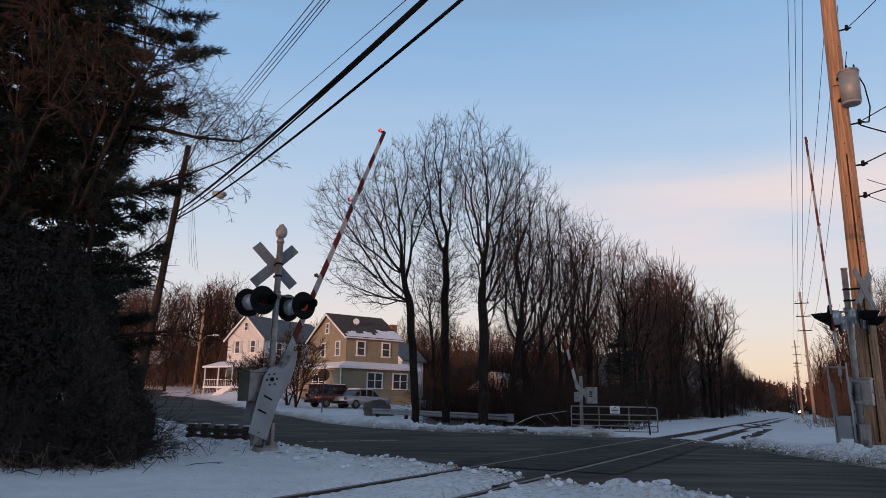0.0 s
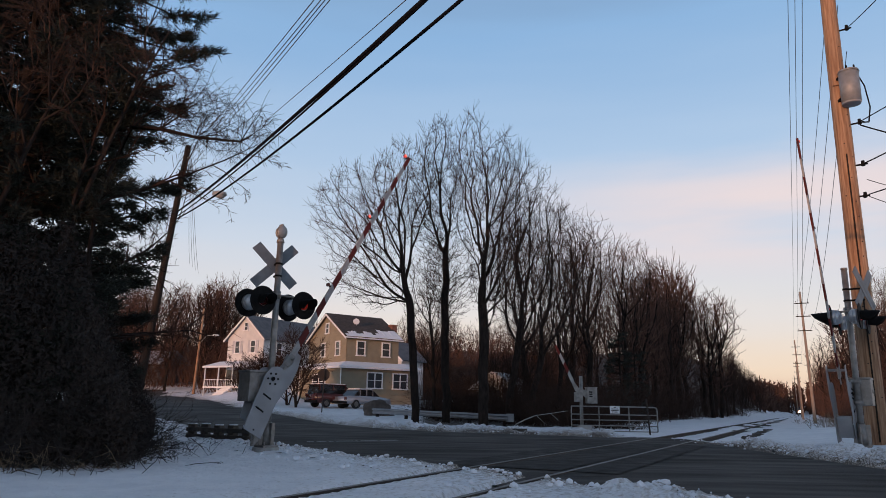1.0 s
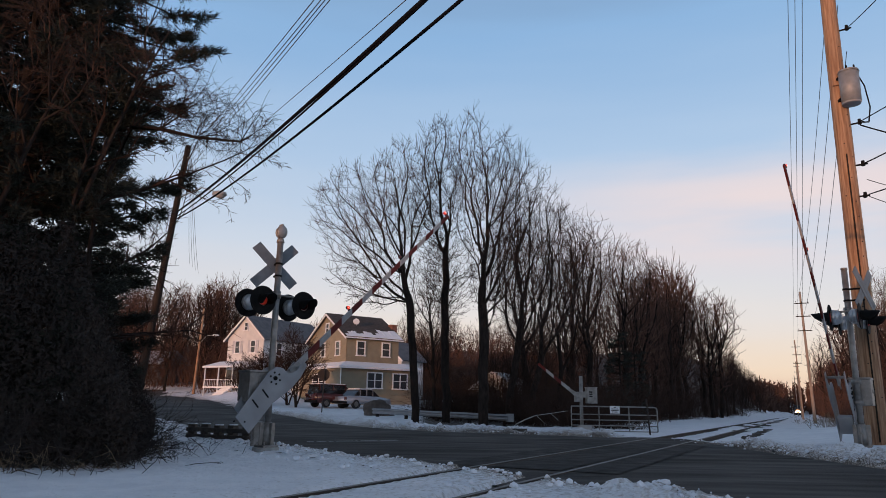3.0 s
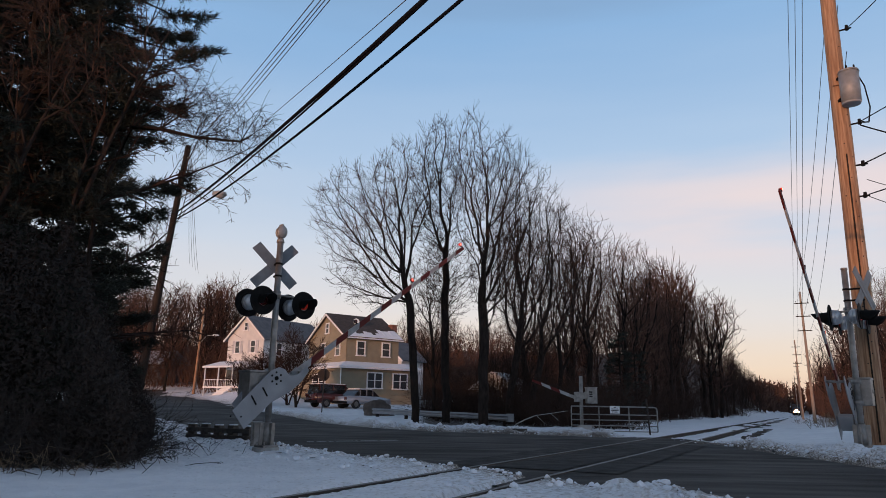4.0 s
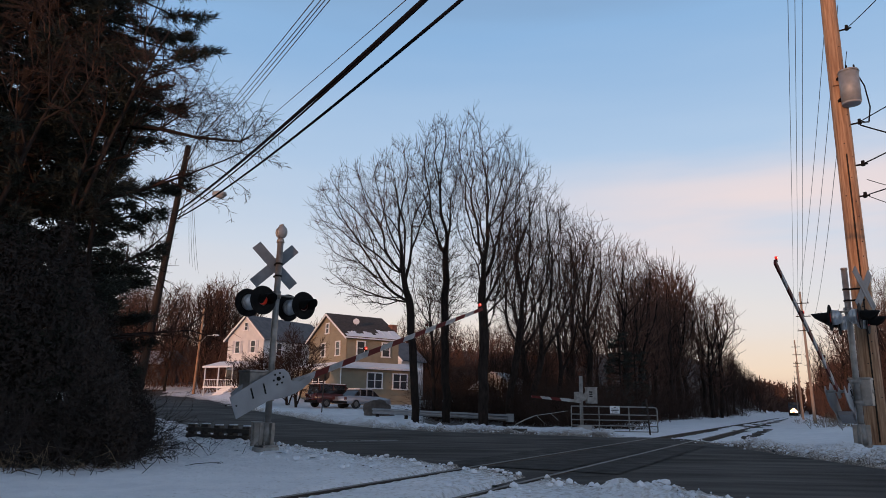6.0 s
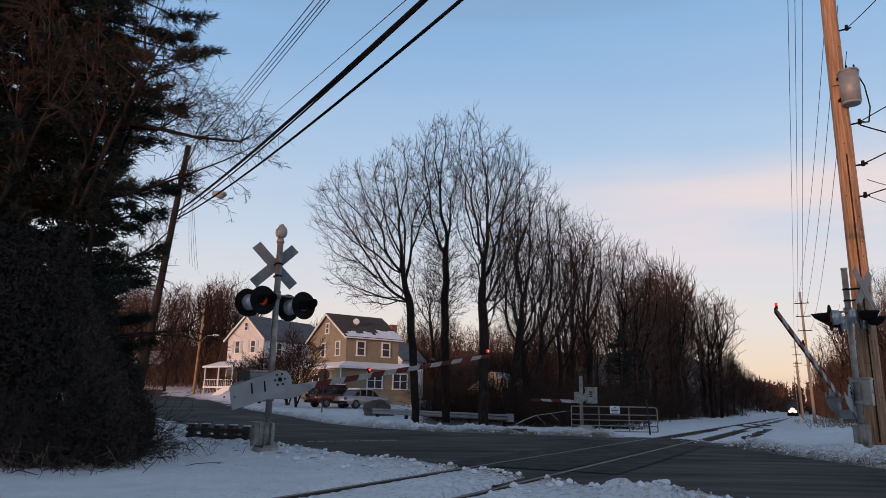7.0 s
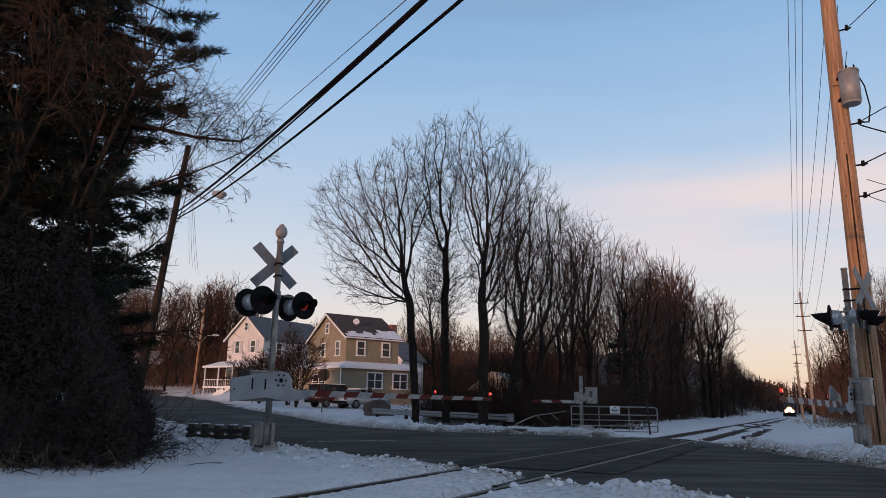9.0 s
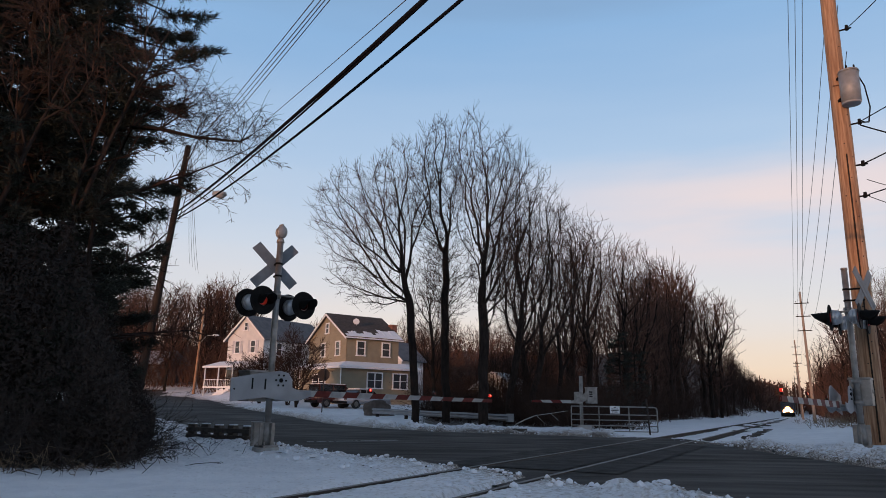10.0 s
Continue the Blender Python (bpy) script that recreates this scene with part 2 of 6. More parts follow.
def add_tube(bm, a, b, r1, r2=None, n=12, mat=0, caps=True):
    a, b = Vector(a), Vector(b)
    d = b - a
    m = Matrix.Translation((a + b) / 2) @ d.to_track_quat("Z", "Y").to_matrix().to_4x4()
    r = bmesh.ops.create_cone(bm, cap_ends=caps, segments=n, radius1=r1, radius2=r1 if r2 is None else r2, depth=d.length, matrix=m)
    for f in {f for v in r["verts"] for f in v.link_faces}:
        f.material_index = mat
        f.smooth = len(f.verts) == 4
    return bm


def add_ball(bm, at, size, n=12, mat=0):
    r = bmesh.ops.create_uvsphere(bm, u_segments=n, v_segments=max(6, n // 2 + 2), radius=1.0, matrix=pose(*at) @ Matrix.Diagonal((*size, 1)))
    for f in {f for v in r["verts"] for f in v.link_faces}:
        f.material_index = mat
        f.smooth = True
    return bm


def add_prism(bm, outline, thick, m, mat=0):
    """A flat outline in local x, z drawn out along local y."""
    a = [bm.verts.new(m @ Vector((x, -thick / 2, z))) for x, z in outline]
    b = [bm.verts.new(m @ Vector((x, thick / 2, z))) for x, z in outline]
    fs = [bm.faces.new(a), bm.faces.new(list(reversed(b)))]
    for i in range(len(a)):
        j = (i + 1) % len(a)
        fs.append(bm.faces.new((a[j], a[i], b[i], b[j])))
    for f in fs:
        f.material_index = mat
    bmesh.ops.recalc_face_normals(bm, faces=fs)
    return bm


def box_part(name, size, at, mat, parent, rot=(0, 0, 0), bevel=0.0, label=""):
    return part(name, add_box(bmesh.new(), size, at, rot, bevel), mat, parent, label)


def tube_part(name, a, b, r1, mat, parent, r2=None, n=12, label=""):
    return part(name, add_tube(bmesh.new(), a, b, r1, r2, n), mat, parent, label)


# ---- plan ----
TRACK_AZ = radians(27.4)
TD = np.array([math.sin(TRACK_AZ), math.cos(TRACK_AZ)])
TN = np.array([math.cos(TRACK_AZ), -math.sin(TRACK_AZ)])
TRACK_OFF = -4.16
GAUGE = 1.435


def track_point(s, side=0.0):
    p = TD * s + TN * (TRACK_OFF + side)
    return float(p[0]), float(p[1])


ROAD = [(30, -14), (11.0, 0.6), (5.4, 5.2), (2.81, 8.2), (0.60, 11.5), (-0.8, 13.4), (-2.0, 14.9), (-3.4, 16.9), (-5.0, 19.4), (-8.5, 25.0), (-14.5, 36.0), (-24, 53), (-36, 72), (-52, 98),
        (-40, 99), (-31.1, 87), (-24.0, 74.0), (-17.9, 60.5), (-14.8, 52.0), (-9.5, 42), (-5.2, 33.5), (-0.4, 28.0), (3.5, 26.3), (7.3, 24.6), (8.1, 21.0), (7.95, 16.8), (7.9, 12.8), (9.0, 10.4), (13.0, 6.5), (34, -8)]


def vnoise(x, y, seed=0):
    """Smooth lattice noise, 0 to 1, for arrays."""
    xi, yi = np.floor(x).astype(np.int64), np.floor(y).astype(np.int64)
    fx, fy = x - xi, y - yi
    fx, fy = fx * fx * (3 - 2 * fx), fy * fy * (3 - 2 * fy)

    def h(a, b):
        n = (a * 374761393 + b * 668265263 + seed * 974711) & 0x7FFFFFFF
        n = ((n ^ (n >> 13)) * 1274126177) & 0x7FFFFFFF
        return ((n ^ (n >> 16)) & 0xFFFF) / 65535.0

    return (h(xi, yi) * (1 - fx) + h(xi + 1, yi) * fx) * (1 - fy) + (h(xi, yi + 1) * (1 - fx) + h(xi + 1, yi + 1) * fx) * fy


def fractal(x, y, seed=0, octaves=4):
    t, a, f = 0, 0.5, 1.0
    for k in range(octaves):
        t = t + a * vnoise(x * f, y * f, seed + k)
        a, f = a / 2, f * 2.03
    return t


def step(a, b, x):
    t = np.clip((x - a) / (b - a), 0, 1)
    return t * t * (3 - 2 * t)


def road_distance(x, y):
    """Signed distance to the road's edge, negative on the road."""
    x, y = np.asarray(x, float), np.asarray(y, float)
    best, inside = np.full(x.shape, 1e9), np.zeros(x.shape, bool)
    n = len(ROAD)
    for i in range(n):
        (ax, ay), (bx, by) = ROAD[i], ROAD[(i + 1) % n]
        dx, dy = bx - ax, by - ay
        t = np.clip(((x - ax) * dx + (y - ay) * dy) / (dx * dx + dy * dy), 0, 1)
        best = np.minimum(best, np.hypot(x - ax - t * dx, y - ay - t * dy))
        crosses = (ay > y) != (by > y)
        with np.errstate(divide="ignore", invalid="ignore"):
            inside ^= crosses & (x < dx * (y - ay) / (dy if dy else 1e-9) + ax)
    return np.where(inside, -best, best)


def ramp(x, y):
    """The lie of the land: level at the crossing, rising towards the houses, with an unseen hill added as a sun block.
    """
    x, y = np.asarray(x, float), np.asarray(y, float)
    side = x * TN[0] + y * TN[1] - TRACK_OFF
    left = step(-6.0, -22.0, side)
    up = 0.026 * np.clip(y - 30, 0, 64) + 0.17 * np.clip(y - 94, 0, 75)
    # out-of-view rise added behind and to the right, keeps low sun off the foreground
    hill = 11.0 * step(-22.0, -95.0, y) + 11.0 * step(30.0, 100.0, side) * step(40.0, -20.0, y)
    return left * up + hill


def ground_z(x, y):
    x, y = np.asarray(x, float), np.asarray(y, float)
    d = road_distance(x, y)
    side = x * TN[0] + y * TN[1] - TRACK_OFF
    along = x * TD[0] + y * TD[1]
    lump = fractal(x * 1.6, y * 1.6, 5) - 0.5
    fine = fractal(x * 6.0, y * 6.0, 9) - 0.5
    near_left = step(1.5, -1.5, x) * step(27.0, 23.0, y)
    z = ramp(x, y) + 0.05 - 0.05 * near_left + 0.10 * (1 - 0.6 * near_left) * (fractal(x * 0.35, y * 0.35, 3) - 0.5)
    edge = np.exp(-((d - 0.7) / 0.6) ** 2) * np.clip(d * 3, 0, 1)
    z = z + edge * (1 - 0.75 * near_left) * (0.10 + 0.30 * lump + 0.16 * fine) + (0.06 + 0.09 * step(4.0, 0.5, d)) * fine + 0.05 * lump
    # far bank across the road, ploughed higher
    z = z + np.exp(-((d - 1.4) / 1.1) ** 2) * step(22, 27, y) * step(8.5, 6.0, x) * (0.10 + 0.3 * lump)
    # higher snow in front of the white house and the garage
    z = z + 1.1 * step(-12.0, -17.0, x) * step(50.0, 58.0, y) * step(95.0, 88.0, y) * step(0.5, 6.0, d) * step(-5.0, -20.0, side)
    # mound by the road on the far side of the track
    right = step(3.0, 6.0, side) * step(10.0, 14.0, y)
    z = z + right * (0.20 + 0.15 * lump) * step(0.0, 1.2, d)
    # the track lies in the snow
    near = np.abs(side) < 2.2
    flat = step(2.6, 1.6, np.abs(side))
    level = np.where(along > 24, -0.045 + 0.05 * lump, 0.035 + 0.05 * lump + 0.03 * fine)
    z = z * (1 - flat) + level * flat
    gap = np.abs(np.abs(side) - GAUGE / 2)
    wid = np.where(along > 24, 0.25 + 0.06 * (side > 0), 0.15) + 0.10 * lump
    z = np.where(near, z - 0.17 * step(wid + 0.07, wid - 0.03, gap), z)
    # the road cuts through
    ragged = 0.30 * lump + 0.12 * fine
    cut = step(0.16, -0.10, d + ragged)
    return z * (1 - cut) + (ramp(x, y) - 0.25) * cut


def z_at(x, y):
    return float(ground_z(np.array([x]), np.array([y]))[0])


def spaced(parts):
    out = []
    for a, b, st in parts:
        out += list(np.arange(a, b, st))
    return np.array(out)


def grid_object(name, xs, ys, zf, mat, keep=None):
    X, Y = np.meshgrid(xs, ys)
    Z = zf(X, Y)
    nx, ny = len(xs), len(ys)
    idx = np.arange(nx * ny).reshape(ny, nx)
    a, b, c, d = idx[:-1, :-1], idx[:-1, 1:], idx[1:, 1:], idx[1:, :-1]
    quads = np.stack([a, b, c, d], -1).reshape(-1, 4)
    if keep is not None:
        k = keep((X[:-1, :-1] + X[1:, 1:]) / 2, (Y[:-1, :-1] + Y[1:, 1:]) / 2).reshape(-1)
        quads = quads[k]
    verts = np.stack([X, Y, Z], -1).reshape(-1, 3)
    used = np.unique(quads)
    remap = np.full(len(verts), -1)
    remap[used] = np.arange(len(used))
    return raw(name, verts[used].tolist(), remap[quads].tolist(), mat, smooth=True)


def build_ground():
    xs = spaced([(-1500, -200, 120), (-200, -60, 10), (-60, -14, 1.5), (-14, -6, 0.3), (-6, 10, 0.085), (10, 16, 0.2), (16, 60, 1.0), (60, 260, 8), (260, 1600, 120)])
    ys = spaced([(-400, -40, 60), (-40, 4, 3), (4, 6.5, 0.4), (6.5, 20, 0.085), (20, 30, 0.16), (30, 50, 0.6), (50, 140, 2.5), (140, 420, 12), (420, 2600, 160)])
    g = grid_object("ground", xs, ys, ground_z, SNOW)
    c = np.zeros(len(g.data.vertices) * 3)
    g.data.vertices.foreach_get("co", c)
    c = c.reshape(-1, 3)
    d = road_distance(c[:, 0], c[:, 1])
    side = c[:, 0] * TN[0] + c[:, 1] * TN[1] - TRACK_OFF
    grit = 0.70 * np.exp(-np.clip(d, 0, 9) / 0.35) + 0.62 * np.exp(-np.clip(d, 0, 50) / 3.2) + 0.25 * np.exp(-(side / 3.0) ** 2) * step(40, 20, c[:, 1])
    blot = fractal(c[:, 0] * 0.5, c[:, 1] * 0.5, 31)
    wood = step(2.6, 4.2, d) * np.maximum(step(33.5, 36.0, c[:, 1]) * step(-6.5, -8.0, side) * step(-2.5, 0.0, c[:, 0]) * step(92, 80, c[:, 1]),
                                          step(90, 96, c[:, 1] - 13 * step(-24, -30, c[:, 0])) * step(-7, -9, side))
    wood = np.maximum(wood, step(0.0, 1.2, -0.40 * c[:, 1] - 0.9 - c[:, 0]) * step(9.6, 10.6, c[:, 1]) * step(27, 23, c[:, 1]) * step(0.3, 0.9, d))
    for key, value in (("grit", grit), ("litter", wood * (0.55 + 0.9 * blot + 0.6 * step(90, 98, c[:, 1] - 13 * step(-24, -30, c[:, 0]))))):
        g.data.attributes.new(key, "FLOAT", "POINT").data.foreach_set("value", value.astype(np.float32))
    tagged(g, "trodden blue-white snow over flat ground, gritty near the road", "ground", kind="structure")
    xs = spaced([(-56, -10, 1.0), (-10, 14, 0.35), (14, 36, 1.0)])
    ys = spaced([(-15, 6, 1.0), (6, 30, 0.35), (30, 102, 1.0)])
    crown = lambda x, y: ramp(x, y) + 0.004 * (fractal(x * 0.8, y * 0.8, 21) - 0.5) - 0.012
    tagged(grid_object("road", xs, ys, crown, ASPHALT, lambda x, y: road_distance(x, y) < 1.3), "dark worn asphalt road, damp and patched", "road", kind="structure")


build_ground()


def build_track():
    track = thing("railway_track", Matrix.Identity(4), "single railway track with rusty rails half buried in snow", "railway track")
    ang = -math.degrees(TRACK_AZ)
    s0, s1 = 2.0, 700.0
    for side in (-GAUGE / 2 - 0.036, GAUGE / 2 + 0.036):
        bm = bmesh.new()
        x0, y0 = track_point(s0, side)
        m = pose(x0, y0, 0, 0, 0, ang)
        prof = [(-0.07, -0.17), (0.07, -0.17), (0.07, -0.155), (0.012, -0.13), (0.012, -0.045), (0.036, -0.03), (0.036, -0.004), (0.030, 0.0),
                (-0.030, 0.0), (-0.036, -0.004), (-0.036, -0.03), (-0.012, -0.045), (-0.012, -0.13), (-0.07, -0.155)]
        a = [bm.verts.new(m @ Vector((x, 0, z + 0.012))) for x, z in prof]
        b = [bm.verts.new(m @ Vector((x, s1 - s0, z + 0.012))) for x, z in prof]
        bm.faces.new(a)
        bm.faces.new(list(reversed(b)))
        for i in range(len(prof)):
            j = (i + 1) % len(prof)
            f = bm.faces.new((a[j], a[i], b[i], b[j]))
            f.material_index = 1 if i in (6, 7, 8) else 0
        bmesh.ops.recalc_face_normals(bm, faces=bm.faces[:])
        part("rail", bm, [RAIL, RAIL_TOP], track)
    # dark ballast bed under the rails
    bm = bmesh.new()
    x0, y0 = track_point(24, 0)
    add_prism(bm, [(-1.5, -0.30), (1.5, -0.30), (1.3, -0.115), (-1.3, -0.115)], 640, pose(*track_point(344, 0), 0, 0, 0, ang))
    part("ballast_bed", bm, BALLAST, track)
    rng = random.Random(4)
    tie = add_box(bmesh.new(), (2.6, 0.22, 0.16), (0, 0, 0), bevel=0.012)
    first = part("tie", tie, TIMBER, track)
    first.matrix_basis = pose(*track_point(24, 0), -0.17, 0, 0, ang)
    for i in range(1, 150):
        o = first.copy()
        scene.collection.objects.link(o)
        o.matrix_basis = pose(*track_point(24 + i * 0.55, rng.uniform(-0.04, 0.04)), -0.17, 0, 0, ang + rng.uniform(-1, 1))
    # tie ends that show through the snow on the shoulder
    for i in range(40):
        s = 28 + i * 0.42 + rng.uniform(-0.2, 0.2)
        o = first.copy()
        scene.collection.objects.link(o)
        x, y = track_point(s, 1.95 + rng.uniform(-0.15, 0.3))
        o.matrix_basis = pose(x, y, z_at(x, y) - 0.03, 0, 0, ang + rng.uniform(-35, 35)) @ Matrix.Diagonal((rng.uniform(0.03, 0.12), rng.uniform(0.25, 0.6), 1, 1))


build_track()


# ---- crossing signals ----
LAMP_PERIOD, LAMP_ON = 1.3, 0.26


def flash_rows(m, lit_first, axis="Z"):
    """A two-sided lens turns half round at each beat: one side lit, the other dark."""
    rows, turn = [], 0.0 if lit_first else 180.0

    def at(a):
        return m @ (pose(0, 0, 0, 0, 0, a) if axis == "Z" else pose(0, 0, 0, a, 0, 0))

    beats, k = [], 0
    while LAMP_ON + 0.65 * k < 9.9:
        beats.append(LAMP_ON + 0.65 * k)
        k += 1
    # the first lamp is dark until the first beat
    turn += 180.0
    rows.append((0.0, at(turn)))
    for b in beats:
        rows.append((b - 0.05, at(turn)))
        rows.append((b - 0.0167, at(turn + 60)))
        rows.append((b + 0.0167, at(turn + 120)))
        rows.append((b + 0.05, at(turn + 180)))
        turn += 180
    rows.append((10.0, at(turn)))
    return rows


def make_lens():
    bm = bmesh.new()
    add_tube(bm, (0, -0.028, 0), (0, -0.002, 0), 0.085, 0.100, 20, mat=0)
    add_tube(bm, (0, 0.002, 0), (0, 0.028, 0), 0.100, 0.085, 20, mat=1)
    return bm


def light_unit(sig, at, turn):
    """Round black background, long hood, lens and housing; it looks along its own -y."""
    bm = bmesh.new()
    n = 32
    ring = []
    for r, y in ((0.115, -0.012), (0.295, -0.012), (0.305, 0.0), (0.295, 0.010), (0.115, 0.010)):
        ring.append([bm.verts.new((r * math.cos(2 * math.pi * i / n), y, r * math.sin(2 * math.pi * i / n))) for i in range(n)])
    for k in range(len(ring)):
        a, b = ring[k], ring[(k + 1) % len(ring)]
        for i in range(n):
            j = (i + 1) % n
            bm.faces.new((a[i], a[j], b[j], b[i]))
    bmesh.ops.recalc_face_normals(bm, faces=bm.faces[:])
    unit = part("light_unit", bm, BLACK, sig, "round black signal light with long hood")
    unit.matrix_basis = pose(*at, 0, 0, turn)
    bm = bmesh.new()
    n = 18
    rows = []
    for r, y0 in ((0.125, 0), (0.132, 0)):
        for end in (0, 1):
            row = []
            for i in range(n + 1):
                a = radians(-35 + 250 * i / n)
                reach = -0.40 if end else -0.01
                droop = -0.02 * end
                short = 0.20 * max(0.0, -math.sin(a)) + 0.10 * (1 - max(0.0, math.sin(a)))
                y = reach + (short if end else 0)
                row.append(bm.verts.new((r * math.cos(a), y, r * math.sin(a) + droop)))
            rows.append(row)
    for a, b in ((rows[0], rows[1]), (rows[2], rows[3]), (rows[1], rows[3])):
        for i in range(n):
            f = bm.faces.new((a[i], a[i + 1], b[i + 1], b[i]))
            f.smooth = True
    part("hood", bm, BLACK, unit)
    bm = bmesh.new()
    add_tube(bm, (0, 0.034, 0), (0, 0.13, 0), 0.175, 0.165, 20)
    add_ball(bm, (0, 0.13, 0), (0.165, 0.12, 0.165), 18)
    add_box(bm, (0.04, 0.12, 0.03), (0, 0.11, 0.155))
    part("housing", bm, HOUSING, unit, "silver domed rear housing")
    lens = part("lens", make_lens(), [LENS_LIT, LENS_DARK], unit, "red roundel lens")
    return unit, lens


ARM_STRIPE = 0.406


def gate_arm(sig, pivot, length, lamps, first_red=True, plates=True, start=0.75, lamp_r=0.042, drop=0.0):
    """Arm along +x from its pivot, counterweight plates along -x."""
    bm = bmesh.new()
    add_box(bm, (length - start + 0.3, 0.022, 0.05), ((length + start - 0.3) / 2, 0.0, -0.085 - drop), bevel=0.004)
    arm = part("gate_arm", bm, ALU_DULL, sig, "red and white striped gate arm")
    arm.matrix_basis = pose(*pivot)
    x, k = length, 0
    while x > start + 0.05:
        w = min(ARM_STRIPE, x - start)
        t0, t1 = x / length, (x - w) / length
        h0, h1 = 0.145 - 0.055 * t0, 0.145 - 0.055 * t1
        bm = bmesh.new()
        s = 0.05 if k else 0.0
        s2 = 0.05 if x - w > start + 0.06 else 0.0
        add_prism(bm, [(x - w - s2, -0.085 - h1 / 2), (x - s, -0.085 - h0 / 2), (x + s, -0.085 + h0 / 2), (x - w + s2, -0.085 + h1 / 2)], 0.036,
                  Matrix.Identity(4))
        bmesh.ops.translate(bm, vec=(0, 0, -drop), verts=bm.verts[:])
        part("stripe", bm, STRIPE_RED if (k % 2 == 0) == first_red else STRIPE_WHITE, arm)
        x -= w
        k += 1
    made = []
    for lx, steady in lamps:
        bm = bmesh.new()
        add_box(bm, (0.05, 0.05, 0.02), (lx, 0, -0.01), bevel=0.006)
        add_tube(bm, (lx, 0, -0.01), (lx, 0, 0.02), 0.02, 0.02, 10)
        part("lamp_bracket", bm, BLACK, arm)
        bm = bmesh.new()
        for side, mat in ((-1, 0), (1, 1)):
            before = len(bm.faces)
            add_tube(bm, (0, 0, 0), (0, side * lamp_r * 0.7, 0), lamp_r, lamp_r, 16, mat=mat)
            if mat == 0 or steady:
                add_tube(bm, (0, side * lamp_r * 0.7, 0), (0, side * (lamp_r * 0.7 + 0.004), 0), 0.014, 0.012, 10, mat=2)
            bm.faces.ensure_lookup_table()
            for f in bm.faces[before:]:
                if steady and f.material_index == 1:
                    f.material_index = 0
                elif not steady and len(f.verts) == 4:
                    f.material_index = 1
        lamp = part("arm_lamp", bm, [LAMP_LIT, LENS_DARK, LAMP_CORE], arm, "small red gate lamp")
        lamp.matrix_basis = pose(lx, 0, 0.055)
        made.append((lamp, pose(lx, 0, 0.055), steady))
    if plates:
        outline = [(-1.02, -0.30), (-1.04, 0.16), (-0.40, 0.28), (0.10, 0.36), (0.30, 0.32), (0.40, 0.20), (0.42, 0.02), (0.62, -0.06), (0.90, -0.02), (0.90, -0.15), (0.62, -0.24), (0.30, -0.27), (-0.25, -0.20)]
        for y in (-0.24, 0.14):
            bm = bmesh.new()
            add_prism(bm, outline if y < 0 else [(max(px, -0.8), pz) for px, pz in outline], 0.02, pose(0, y, 0))
            bmesh.ops.bevel(bm, geom=bm.edges[:], offset=0.004, segments=1, affect="EDGES")
            plate = part("counterweight_plate", bm, WEIGHT_GREY, arm, "grey steel counterweight plate")
            bm = bmesh.new()
            s = -1 if y < 0 else 1
            for i in range(6):
                a = i * math.pi / 3
                add_tube(bm, (0.12 + 0.12 * math.cos(a), y + s * 0.008, 0.16 + 0.12 * math.sin(a)), (0.12 + 0.12 * math.cos(a), y + s * 0.022, 0.16 + 0.12 * math.sin(a)), 0.022, n=8)
            add_tube(bm, (0.12, y + s * 0.008, 0.16), (0.12, y + s * 0.03, 0.16), 0.045, n=10)
            add_tube(bm, (-0.95, y + s * 0.008, -0.05), (-0.95, y + s * 0.02, -0.05), 0.018, n=8)
            part("bolt_set", bm, BLACK, plate)
            for xs in (-0.55, -0.25):
                bm = bmesh.new()
                add_box(bm, (0.035, 0.006, 0.22), (xs, y + s * 0.012, 0.07), (0, 0, 0))
                part("slot", bm, BLACK, plate, "dark adjusting slot")
        bm = bmesh.new()
        add_box(bm, (0.5, 0.30, 0.10), (-0.55, -0.05, -0.16), bevel=0.01)
        part("counterweight", bm, WEIGHT_GREY, arm, "bolted iron weights")
        bm = bmesh.new()
        add_tube(bm, (0.8, -0.25, -0.11), (0.8, 0.15, -0.11), 0.03, n=10)
        add_prism(bm, [(0.62, -0.2), (0.9, -0.15), (0.9, -0.03), (0.62, 0.0)], 0.05, Matrix.Identity(4))
        part("arm_bracket", bm, ALU_DULL, arm)
    return arm, made


